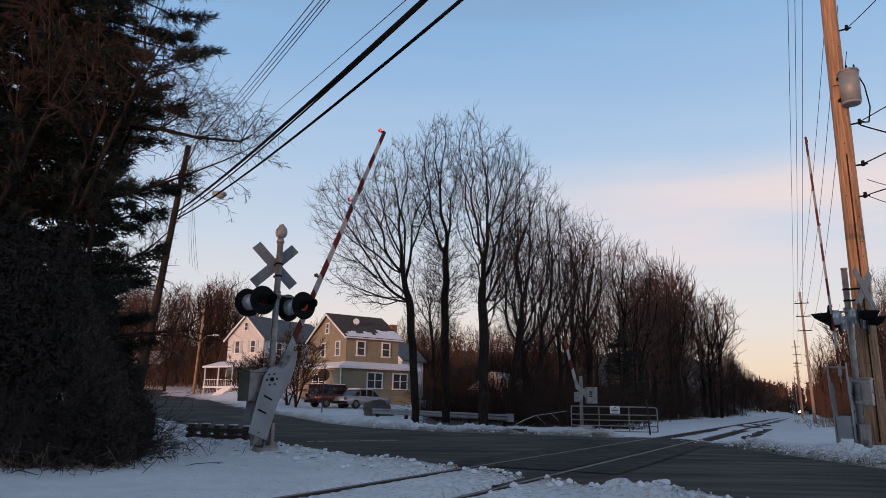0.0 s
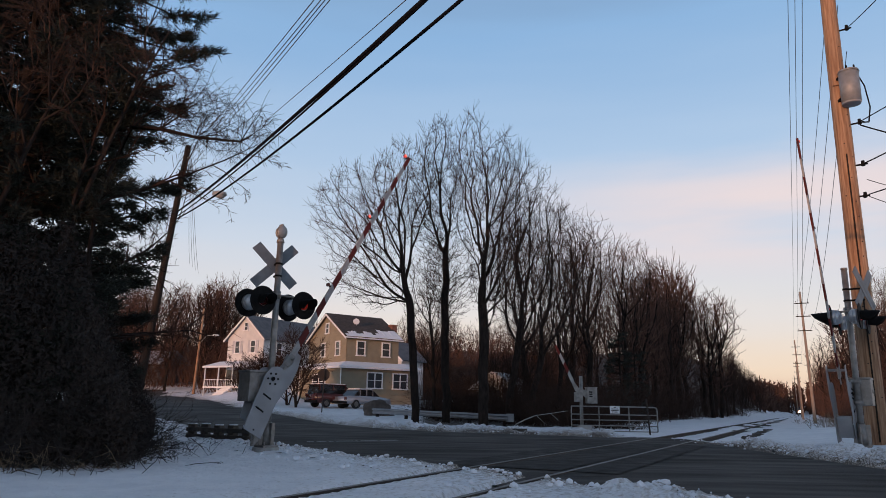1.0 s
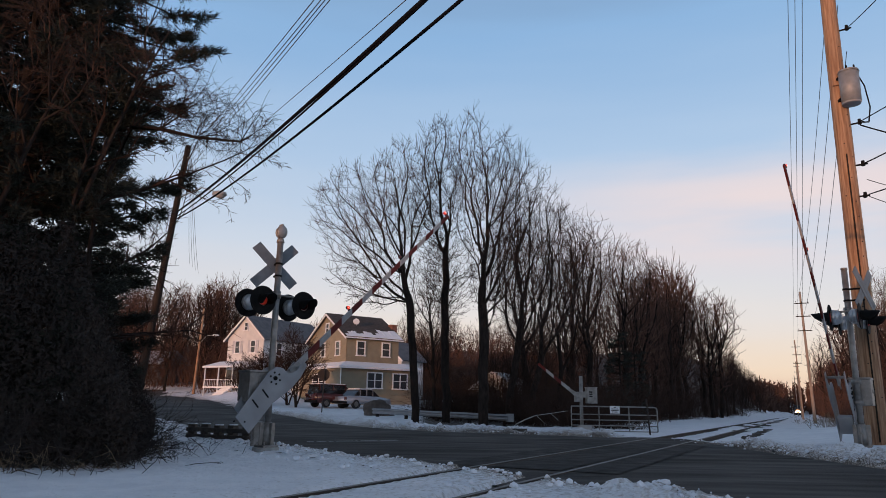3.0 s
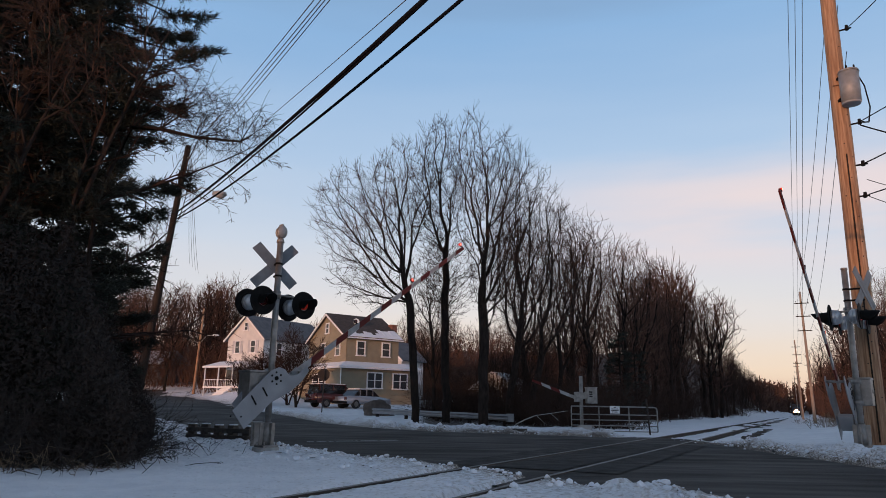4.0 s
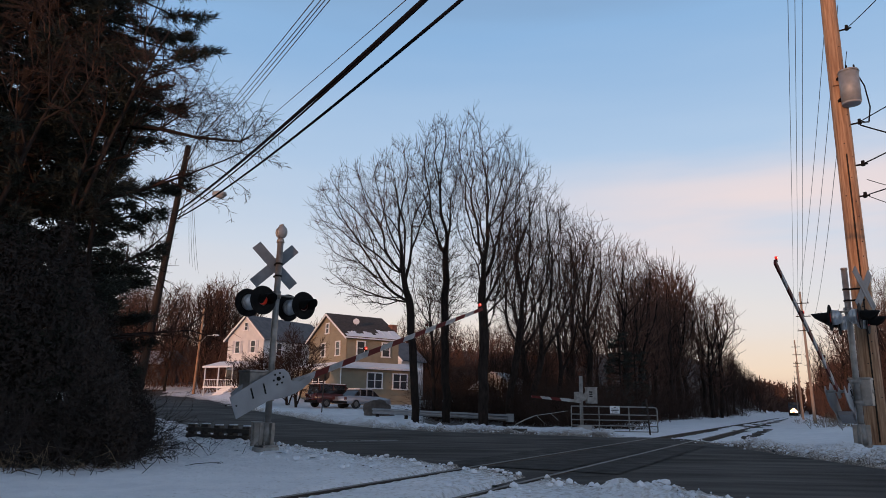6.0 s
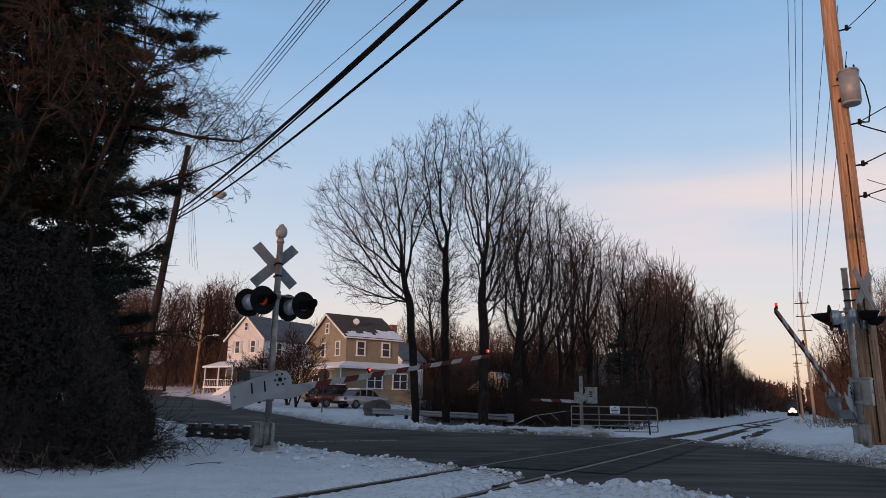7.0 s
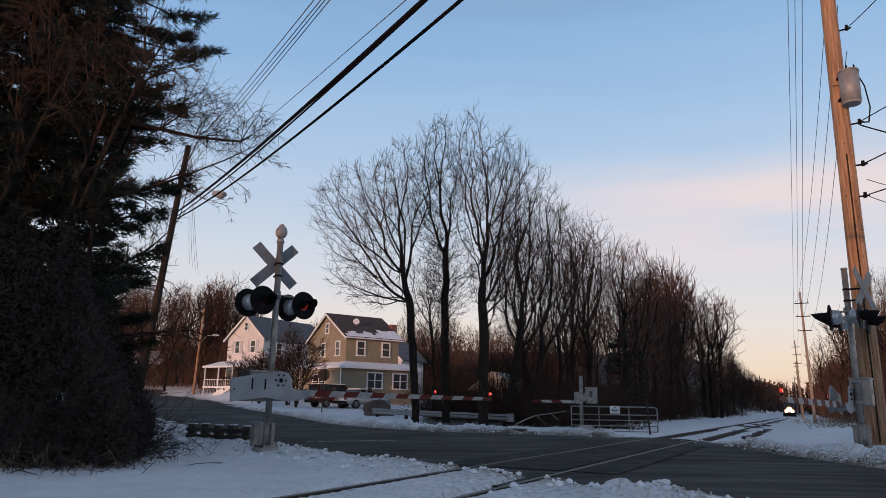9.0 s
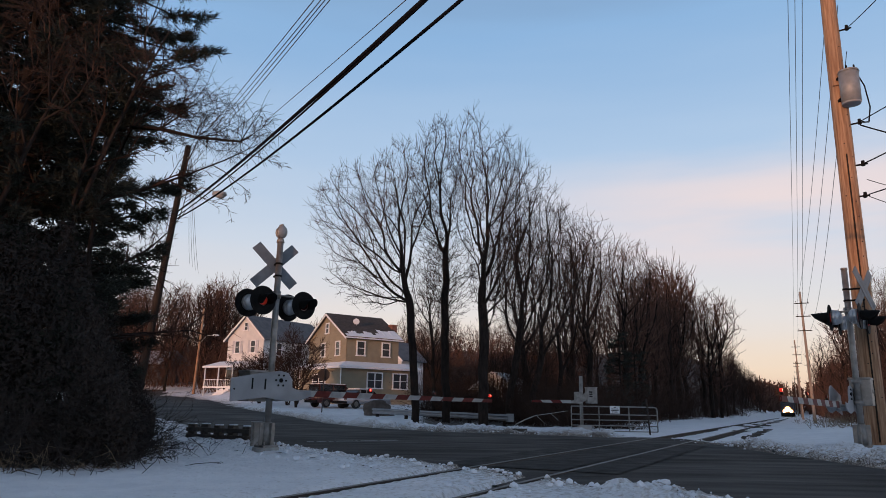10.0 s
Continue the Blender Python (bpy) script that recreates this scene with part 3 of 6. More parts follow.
def crossing_signal(m, label, buck_y, buck_turn, bell, mast_top, length, lamps, box_side, lights_z=3.05, spread=0.51, lamp_r=0.042):
    sig = thing("crossing_signal", m, label, "crossing signal", "crossing signals")
    tube_part("mast", (0, 0, 0.05), (0, 0, mast_top), 0.068, GALV, sig, n=18, label="galvanised steel mast")
    bm = bmesh.new()
    add_tube(bm, (0, 0, -0.1), (0, 0, 0.06), 0.30, 0.27, 20)
    part("foundation", bm, CONCRETE, sig)
    bm = bmesh.new()
    for i in range(4):
        add_box(bm, (0.15, 0.022, 0.5), (0.105 * math.cos(i * math.pi / 2), 0.105 * math.sin(i * math.pi / 2), 0.30), (0, 0, i * 90), bevel=0.006)
    add_box(bm, (0.36, 0.36, 0.04), (0, 0, 0.08), bevel=0.008)
    add_tube(bm, (0, 0, 0.08), (0, 0, 0.56), 0.105, 0.09, 16)
    for i in range(4):
        a = math.pi / 4 + i * math.pi / 2
        add_tube(bm, (0.2 * math.cos(a), 0.2 * math.sin(a), 0.05), (0.2 * math.cos(a), 0.2 * math.sin(a), 0.16), 0.02, n=8)
    part("mast_base", bm, GALV, sig, "bolted cast mast base")
    # crossbuck
    for k, tilt in enumerate((45, -45)):
        bm = bmesh.new()
        add_box(bm, (1.22, 0.012, 0.229), (0, 0, 0), (0, tilt, 0), bevel=0.003)
        add_box(bm, (1.21, 0.02, 0.02), (0, 0, 0), (0, tilt, 0))
        b = part("crossbuck_blade", bm, SIGN_BACK, sig, "grey back of a crossbuck blade")
        b.matrix_basis = pose(0, buck_y + 0.014 * k, mast_top - 0.50, 0, 0, buck_turn)
    bm = bmesh.new()
    for z in (mast_top - 0.75, mast_top - 0.48):
        add_tube(bm, (0, 0, z - 0.02), (0, 0, z + 0.02), 0.082, n=16)
        add_box(bm, (0.05, abs(buck_y), 0.04), (0, buck_y / 2, z))
    part("sign_clamp", bm, BLACK, sig)
    if bell:
        bm = bmesh.new()
        add_tube(bm, (0, 0, mast_top), (0, 0, mast_top + 0.09), 0.09, 0.07, 16)
        add_ball(bm, (0, -0.04, mast_top + 0.24), (0.13, 0.075, 0.15), 18)
        add_ball(bm, (0, 0.05, mast_top + 0.23), (0.11, 0.06, 0.13), 16)
        add_box(bm, (0.05, 0.14, 0.07), (0, 0, mast_top + 0.38), bevel=0.015)
        part("bell", bm, ALU_DULL, sig, "grey warning bell with snow-dusted cap")
    else:
        bm = bmesh.new()
        add_tube(bm, (0, 0, mast_top), (0, 0, mast_top + 0.04), 0.078, 0.07, 16)
        part("mast_cap", bm, GALV, sig)
    # light arm
    bm = bmesh.new()
    add_tube(bm, (-spread, 0, lights_z + 0.2), (spread, 0, lights_z + 0.2), 0.022, n=10)
    for x in (-spread, spread):
        add_tube(bm, (x, 0, lights_z + 0.2), (x, 0, lights_z + 0.1), 0.022, n=10)
        add_tube(bm, (x, -0.2, lights_z + 0.12), (x, 0.2, lights_z + 0.12), 0.022, n=10)
    add_tube(bm, (0, 0, lights_z + 0.12), (0, 0, lights_z + 0.28), 0.088, n=16)
    part("light_crossarm", bm, GALV, sig)
    lenses = []
    for y, turn in ((-0.30, 0), (0.30, 180)):
        for x in (-spread, spread):
            _, lens = light_unit(sig, (x, y, lights_z), turn)
            lenses.append((lens, x < 0))
    # mechanism and junction box
    bm = bmesh.new()
    add_box(bm, (0.42, 0.44, 0.60), (-0.34 * 0, 0, 0), bevel=0.02)
    add_box(bm, (0.46, 0.47, 0.05), (0, 0, 0.31), bevel=0.015)
    add_box(bm, (0.05, 0.02, 0.14), (0.02, -0.232, 0.12))
    add_tube(bm, (0.05, -0.25, 0.02), (0.05, 0.25, 0.02), 0.05, n=12)
    mech = part("mechanism_box", bm, GALV, sig, "grey gate mechanism box")
    mech.matrix_basis = pose(*box_side, 1.28)
    bm = bmesh.new()
    add_tube(bm, (0, 0, 1.00), (0, 0, 1.09), 0.10, n=16)
    add_tube(bm, (0, 0, 1.47), (0, 0, 1.56), 0.10, n=16)
    add_box(bm, (abs(box_side[0]) + 0.1, 0.1, 0.05), (box_side[0] / 2, box_side[1] / 2, 1.05))
    add_box(bm, (abs(box_side[0]) + 0.1, 0.1, 0.05), (box_side[0] / 2, box_side[1] / 2, 1.50))
    part("mast_bracket", bm, GALV, sig)
    arm, made = gate_arm(sig, (0, 0, 0), length, lamps, lamp_r=lamp_r)
    return sig, arm, made, lenses


LEFT_AT, LEFT_AZ = (-3.60, 15.0, 0.0), 45.8
RIGHT_AT, RIGHT_AZ = (9.60, 16.3, 0.16), -128.1
left_signal, left_arm, left_lamps, left_lenses = crossing_signal(
    pose(*LEFT_AT, 0, 0, LEFT_AZ), "railway crossing signal with crossbuck, bell and lowering gate, standing in snow",
    0.16, -24, True, 4.42, 7.28, [(7.21, True), (4.97, False), (2.77, False)], (-0.36, 0.10))
right_signal, right_arm, right_lamps, right_lenses = crossing_signal(
    pose(*RIGHT_AT, 0, 0, RIGHT_AZ), "railway crossing signal with lowering gate beside a utility pole",
    0.36, -16, False, 4.15, 6.15, [(6.06, True), (4.1, False), (2.2, False)], (-0.30, 0.05), lights_z=2.95, spread=0.60, lamp_r=0.030)


def ped_signal():
    sig = thing("crossing_signal", pose(5.85, 29.5, z_at(5.85, 29.5) - 0.08, 0, 0, 180), "small gate post with short striped arm beside a farm gate", "crossing signal", "crossing signals")
    tube_part("mast", (0, 0, 0), (0, 0, 2.35), 0.07, GALV, sig, n=14)
    box_part("foundation", (0.5, 0.5, 0.42), (-0.12, 0, 0.16), CONCRETE, sig, bevel=0.03)
    bm = bmesh.new()
    add_box(bm, (0.42, 0.42, 0.62), (-0.42, 0.0, 1.55), bevel=0.02)
    add_box(bm, (0.46, 0.46, 0.04), (-0.42, 0.0, 1.88), bevel=0.01)
    part("mechanism_box", bm, GALV, sig, "grey gate mechanism box")
    bm = bmesh.new()
    for k in range(3):
        add_box(bm, (0.13, 0.01, 0.05), (-0.36, 0.215, 1.70 - 0.09 * k))
    part("warning_label", bm, BLACK, sig, "dark plate with unreadable lines")
    bm = bmesh.new()
    add_box(bm, (0.3, 0.3, 0.4), (0.12, 0.0, 1.5), bevel=0.02)
    part("bracket", bm, GALV, sig)
    arm, made = gate_arm(sig, (-0.25, 0.12, 1.65), 2.32, [], first_red=True, plates=False, start=0.66, drop=0.27)
    bm = bmesh.new()
    add_prism(bm, [(-0.16, -0.12), (0.3, -0.43), (0.72, -0.41), (0.72, -0.32), (0.32, -0.24), (0.04, 0.12), (-0.14, 0.10)], 0.03, Matrix.Identity(4))
    part("arm_bracket", bm, GALV, arm)
    return sig, arm


ped, ped_arm = ped_signal()


# ---- utility poles and wires ----
def wire_line(name, a, b, sag, r, mat, label, n=18, group="overhead wires"):
    bm = bmesh.new()
    a, b = Vector(a), Vector(b)
    pts = []
    for i in range(n + 1):
        t = i / n
        p = a.lerp(b, t)
        p.z -= sag * 4 * t * (1 - t)
        pts.append(p)
    way = (b - a).normalized()
    u = way.cross(Vector((0, 0, 1))).normalized()
    w = u.cross(way)
    rings = [[bm.verts.new(p + (u * math.cos(k * math.pi / 3) + w * math.sin(k * math.pi / 3)) * r) for k in range(6)] for p in pts]
    for s, t in zip(rings, rings[1:]):
        for k in range(6):
            bm.faces.new((s[k], s[(k + 1) % 6], t[(k + 1) % 6], t[k])).smooth = True
    return tagged(mesh_object(name, bm, mat), label, "cable", group)


def beyond(a, b, k):
    return tuple(Vector(a) + (Vector(b) - Vector(a)) * k)


def pole_mesh(bm, a, b, r1, r2, n=20, rough=0.012, seed=1):
    rng = random.Random(seed)
    a, b = Vector(a), Vector(b)
    segs = 14
    rings = []
    for k in range(segs + 1):
        t = k / segs
        c = a.lerp(b, t)
        r = r1 + (r2 - r1) * t
        rings.append([bm.verts.new(c + Vector((math.cos(2 * math.pi * i / n), math.sin(2 * math.pi * i / n), 0)) * (r + rng.uniform(-rough, rough) * 0.5)) for i in range(n)])
    for k in range(segs):
        for i in range(n):
            j = (i + 1) % n
            f = bm.faces.new((rings[k][i], rings[k][j], rings[k + 1][j], rings[k + 1][i]))
            f.smooth = True
    bm.faces.new(rings[-1])
    bm.faces.new(list(reversed(rings[0])))
    return bm


def big_pole():
    pole = thing("utility_pole", pose(10.62, 17.4, 0.1), "tall orange-brown wooden utility pole with transformer and cables", "utility pole", "utility poles")
    part("pole_shaft", pole_mesh(bmesh.new(), (0, 0, -0.2), (0.02, 0, 14.6), 0.245, 0.175, 24), POLE_WOOD, pole)
    # splice boards bolted to the upper shaft
    bm = bmesh.new()
    add_box(bm, (0.20, 0.10, 2.6), (-0.10, -0.17, 10.75), (0, 0, -30), bevel=0.015)
    part("splice_board", bm, POLE_WOOD, pole)
    bm = bmesh.new()
    rng = random.Random(8)
    for k in range(34):
        z = 1.0 + k * 0.32 + rng.uniform(-0.1, 0.1)
        r = 0.245 - 0.07 * z / 14.6
        a = radians(-90 + rng.uniform(-60, 50))
        add_tube(bm, (r * 0.97 * math.cos(a), r * 0.97 * math.sin(a), z), (1.06 * r * math.cos(a), 1.06 * r * math.sin(a), z), 0.016, n=6)
    part("step_bolts", bm, RAIL, pole)
    bm = bmesh.new()
    add_tube(bm, (0.08, -0.42, 8.85), (0.08, -0.42, 9.70), 0.235, 0.245, 24)
    add_tube(bm, (0.08, -0.42, 9.70), (0.08, -0.42, 9.75), 0.262, 0.245, 24)
    add_tube(bm, (0.08, -0.42, 8.80), (0.08, -0.42, 8.85), 0.21, 0.235, 24)
    can = part("transformer", bm, ALU_DULL, pole, "pale grey cylindrical transformer")
    for dx, dy in ((-0.1, -0.1), (0.08, -0.14), (0.17, 0.0)):
        bm = bmesh.new()
        add_tube(bm, (0.08 + dx, -0.42 + dy, 9.73), (0.08 + dx, -0.42 + dy, 9.87), 0.035, 0.02, 10)
        part("bushing", bm, BLACK, can)
    for z in (9.60, 9.0):
        box_part("bracket", (0.3, 0.3, 0.06), (0.02, -0.2, z), BLACK, can, (0, 0, -10))
    for z, l in ((11.1, 0.45), (8.35, 0.5), (7.2, 0.45), (6.35, 0.4)):
        bm = bmesh.new()
        add_tube(bm, (0.10, -0.1, z), (0.10 + l * 0.6, -0.1 - l * 0.5, z), 0.025, n=8)
        add_tube(bm, (0.05 + l * 0.5, -0.05 - l * 0.5, z - 0.05), (0.05 + l * 0.5, -0.05 - l * 0.5, z + 0.09), 0.05, 0.04, 10)
        part("insulator", bm, BLACK, pole)
    bm = bmesh.new()
    pts = [(0.22, -0.45, 9.82), (0.42, -0.5, 9.3), (0.50, -0.5, 8.7), (0.45, -0.45, 8.3), (0.30, -0.3, 8.35)]
    for p, q in zip(pts, pts[1:]):
        add_tube(bm, p, q, 0.018, n=6)
    part("drop_lead", bm, CABLE, pole)
    bm = bmesh.new()
    add_tube(bm, (-0.10, -0.235, 0.2), (-0.08, -0.20, 7.5), 0.018, n=8)
    part("ground_wire_moulding", bm, POLE_DARK, pole)
    top = Vector((10.60, 17.4, 0.1))
    for z, end, r in ((11.1, (11.4, 11.0, 12.3), 0.012), (8.35, (12.6, 11.0, 9.6), 0.014), (7.2, (12.4, 11.0, 8.3), 0.016), (6.35, (12.0, 9.0, 6.6), 0.014), (6.75, (13.0, 13.0, 4.6), 0.010), (6.3, (13.0, 13.0, 3.9), 0.010), (8.25, (13.0, 13.4, 6.0), 0.02)):
        wire_line("overhead_cable", top + Vector((0.3, -0.35, z)), end, 0.15, r, CABLE, "dark service cable running off the utility pole")


big_pole()


def far_pole(x, y, h, r, mat, arms, label, lean=0.0, turn=0.0):
    pole = thing("utility_pole", pose(x, y, z_at(x, y) - 0.1), label, "utility pole", "utility poles")
    part("pole_shaft", pole_mesh(bmesh.new(), (0, 0, 0), (lean, 0, h), r, r * 0.6, 12, 0.0), mat, pole)
    for z, w in arms:
        bm = bmesh.new()
        add_box(bm, (w, 0.08, 0.07), (lean * z / h, -0.12, z), (0, 0, turn))
        for s in (-0.45, 0, 0.45):
            add_tube(bm, (lean * z / h + s * w, -0.12, z + 0.06), (lean * z / h + s * w, -0.12, z + 0.16), 0.025, n=6)
        part("pole_crossarm", bm, POLE_DARK, pole)
    return pole


TRACK_POLES = [(30.45, 58.0, 10.9), (50.9, 100.0, 11.2), (72.5, 143.0, 11.2), (98.0, 195.0, 11.2)]
for k, (x, y, h) in enumerate(TRACK_POLES):
    far_pole(x, y, h, 0.13, LINE_POLE, [(h - 1.0, 1.1), (h - 2.1, 1.1), (h - 3.3, 1.1)], "tall wooden line pole beside the railway track", -0.25, -27)
for k, (dx, z0, z1) in enumerate(((0.0, 13.9, 11.5), (0.22, 13.9, 10.0), (0.45, 13.9, 8.0))):
    a, b = (50.5 + dx * 2, 100.0, 10.4 - 1.2 * k), (10.9 + dx, 20.0, 13.9)
    wire_line("line_wire", beyond(b, a, 1.0), beyond(a, b, 1.25), 0.9, 0.010, THIN_WIRE, "thin line wire strung along the track")
    a, b = (29.9 + dx * 2.0, 58.0, 10.1 - 1.2 * k), (10.75 + dx * 0.4, 17.3, 13.4 - 1.4 * k)
    wire_line("line_wire", a, b, 1.1, 0.010, THIN_WIRE, "thin line wire strung along the track")


def street_pole():
    base = Vector((-13.70, 32.0, z_at(-13.7, 32.0) - 0.1))
    pole = thing("utility_pole", Matrix.Translation(base), "leaning dark wooden pole with a street lamp", "utility pole", "utility poles")
    part("pole_shaft", pole_mesh(bmesh.new(), (0, 0, 0), (1.20, 0, 12.95), 0.19, 0.13, 14), POLE_DARK, pole)
    bm = bmesh.new()
    add_tube(bm, (1.0, 0, 10.3), (2.4, -0.9, 10.55), 0.03, n=8)
    add_tube(bm, (2.4, -0.9, 10.55), (3.1, -1.35, 10.25), 0.03, n=8)
    lamp = part("lamp_arm", bm, GALV, pole)
    bm = bmesh.new()
    add_ball(bm, (3.45, -1.55, 10.05), (0.34, 0.24, 0.16), 16)
    add_ball(bm, (3.52, -1.58, 9.96), (0.2, 0.17, 0.14), 14)
    part("lamp_head", bm, ALU_DULL, lamp, "grey cobra-head street lamp")
    for z in (12.7, 12.3, 11.9, 10.9, 10.6):
        bm = bmesh.new()
        add_tube(bm, (z * 0.0927, 0, z), (z * 0.0927 + 0.22, -0.1, z + 0.02), 0.05, 0.035, 8)
        part("insulator", bm, GALV, pole)
    return pole


street_pole()
CA, CB = (-12.74, 32.0, 9.75), (-12.71, 32.0, 9.42)
wire_line("bundled_cable", CA, beyond(CA, (-0.345, 9.0, 6.84), 1.25), 0.27, 0.040, CABLE, "thick black bundled overhead cable", 40)
wire_line("overhead_cable", (-12.72, 32.0, 9.53), beyond((-12.72, 32.0, 9.53), (-0.33, 9.0, 6.83), 1.25), 0.30, 0.022, CABLE, "black cable strung between utility poles", 40)
wire_line("overhead_cable", CB, beyond(CB, (0.20, 9.0, 6.97), 1.25), 0.45, 0.030, CABLE, "black cable strung between utility poles", 40)
for k, e in enumerate(((-2.61, 12.0, 8.54), (-2.48, 12.0, 8.54), (-2.40, 12.0, 8.54), (-2.31, 12.0, 8.54))):
    a = (-12.4 + 0.06 * k, 32.0, 12.84 - 0.22 * k)
    wire_line("line_wire", a, beyond(a, e, 1.3), 0.10, 0.011, THIN_WIRE, "thin grey overhead wire", 30)
    wire_line("line_wire", a, (-23.0 + 0.3 * k, 62.0, 13.2 - 0.3 * k), 0.5, 0.011, THIN_WIRE, "thin grey overhead wire", 14)
wire_line("line_wire", (-12.39, 32.0, 11.0), beyond((-12.39, 32.0, 11.0), (-0.72, 10.0, 7.3), 1.3), 0.08, 0.008, THIN_WIRE, "thin grey overhead wire", 30)
p = far_pole(-33.0, 95.0, 11.6, 0.19, POLE_WOOD, [(11.0, 2.6)], "distant wooden pole with a street lamp by the wooded hill", 0.35, 10)
bm = bmesh.new()
add_tube(bm, (0.2, 0, 6.9), (1.2, -0.3, 7.9), 0.05, n=6)
add_tube(bm, (1.2, -0.3, 7.9), (2.2, -0.5, 8.0), 0.05, n=6)
part("lamp_arm", bm, GALV, p)
bm = bmesh.new()
add_ball(bm, (2.5, -0.6, 7.95), (0.45, 0.25, 0.16), 10)
part("lamp_head", bm, WHITE_TRIM, p)


# ---- houses ----
def window(house, m, w, h, double=False, shutters=False):
    """Framed sash window on a wall; the wall's outside is -y."""
    win = part("window", add_box(bmesh.new(), (w, 0.06, h), (0, -0.02, 0), bevel=0.0), PANE, house)
    win.matrix_basis = m
    f = 0.11
    bm = bmesh.new()
    add_box(bm, (w + 2 * f, 0.10, f), (0, -0.05, h / 2 + f / 2))
    add_box(bm, (w + 2 * f + 0.1, 0.16, f), (0, -0.07, -h / 2 - f / 2))
    for s in (-1, 1):
        add_box(bm, (f, 0.10, h), (s * (w / 2 + f / 2), -0.05, 0))
    add_box(bm, (w, 0.07, 0.05), (0, -0.035, 0.02))
    if double:
        add_box(bm, (0.10, 0.09, h), (0, -0.045, 0))
    part("window_frame", bm, WHITE_TRIM, win)
    if shutters:
        for s in (-1, 1):
            bm = bmesh.new()
            add_box(bm, (0.42, 0.06, h + 0.15), (s * (w / 2 + f + 0.22), -0.03, 0), bevel=0.01)
            part("shutter", bm, SHUTTER, win)
    return win


def clapboards(bm, w, z0, z1, m, top=None, pitch=0.26, mat=0):
    """Lapped boards on a wall from x = 0 to w, each proud at its lower edge; top(z) gives the gable's left and right ends."""
    z = z0
    while z < z1 - 0.02:
        zt = min(z + pitch, z1)
        a, b = (0.0, w) if top is None else top(z)
        c, d = (0.0, w) if top is None else top(zt)
        if b - a < 0.05:
            break
        v = [bm.verts.new(m @ Vector(p)) for p in ((a, -0.055, z), (b, -0.055, z), (d, -0.008, zt), (c, -0.008, zt), (a, 0.0, z), (b, 0.0, z))]
        bm.faces.new((v[0], v[1], v[2], v[3])).material_index = mat
        bm.faces.new((v[4], v[5], v[1], v[0])).material_index = mat
        z = zt
    return bm


def slab(bm, pts, thick, mat=0):
    """A sloping roof plane of four corners with thickness."""
    n = (Vector(pts[1]) - Vector(pts[0])).cross(Vector(pts[2]) - Vector(pts[0])).normalized()
    if n.z < 0:
        n = -n
    a = [bm.verts.new(Vector(p) + n * thick) for p in pts]
    b = [bm.verts.new(Vector(p)) for p in pts]
    fs = [bm.faces.new(a), bm.faces.new(list(reversed(b)))]
    for i in range(len(a)):
        j = (i + 1) % len(a)
        fs.append(bm.faces.new((a[i], b[i], b[j], a[j])))
    for f in fs:
        f.material_index = mat
    bmesh.ops.recalc_face_normals(bm, faces=fs)


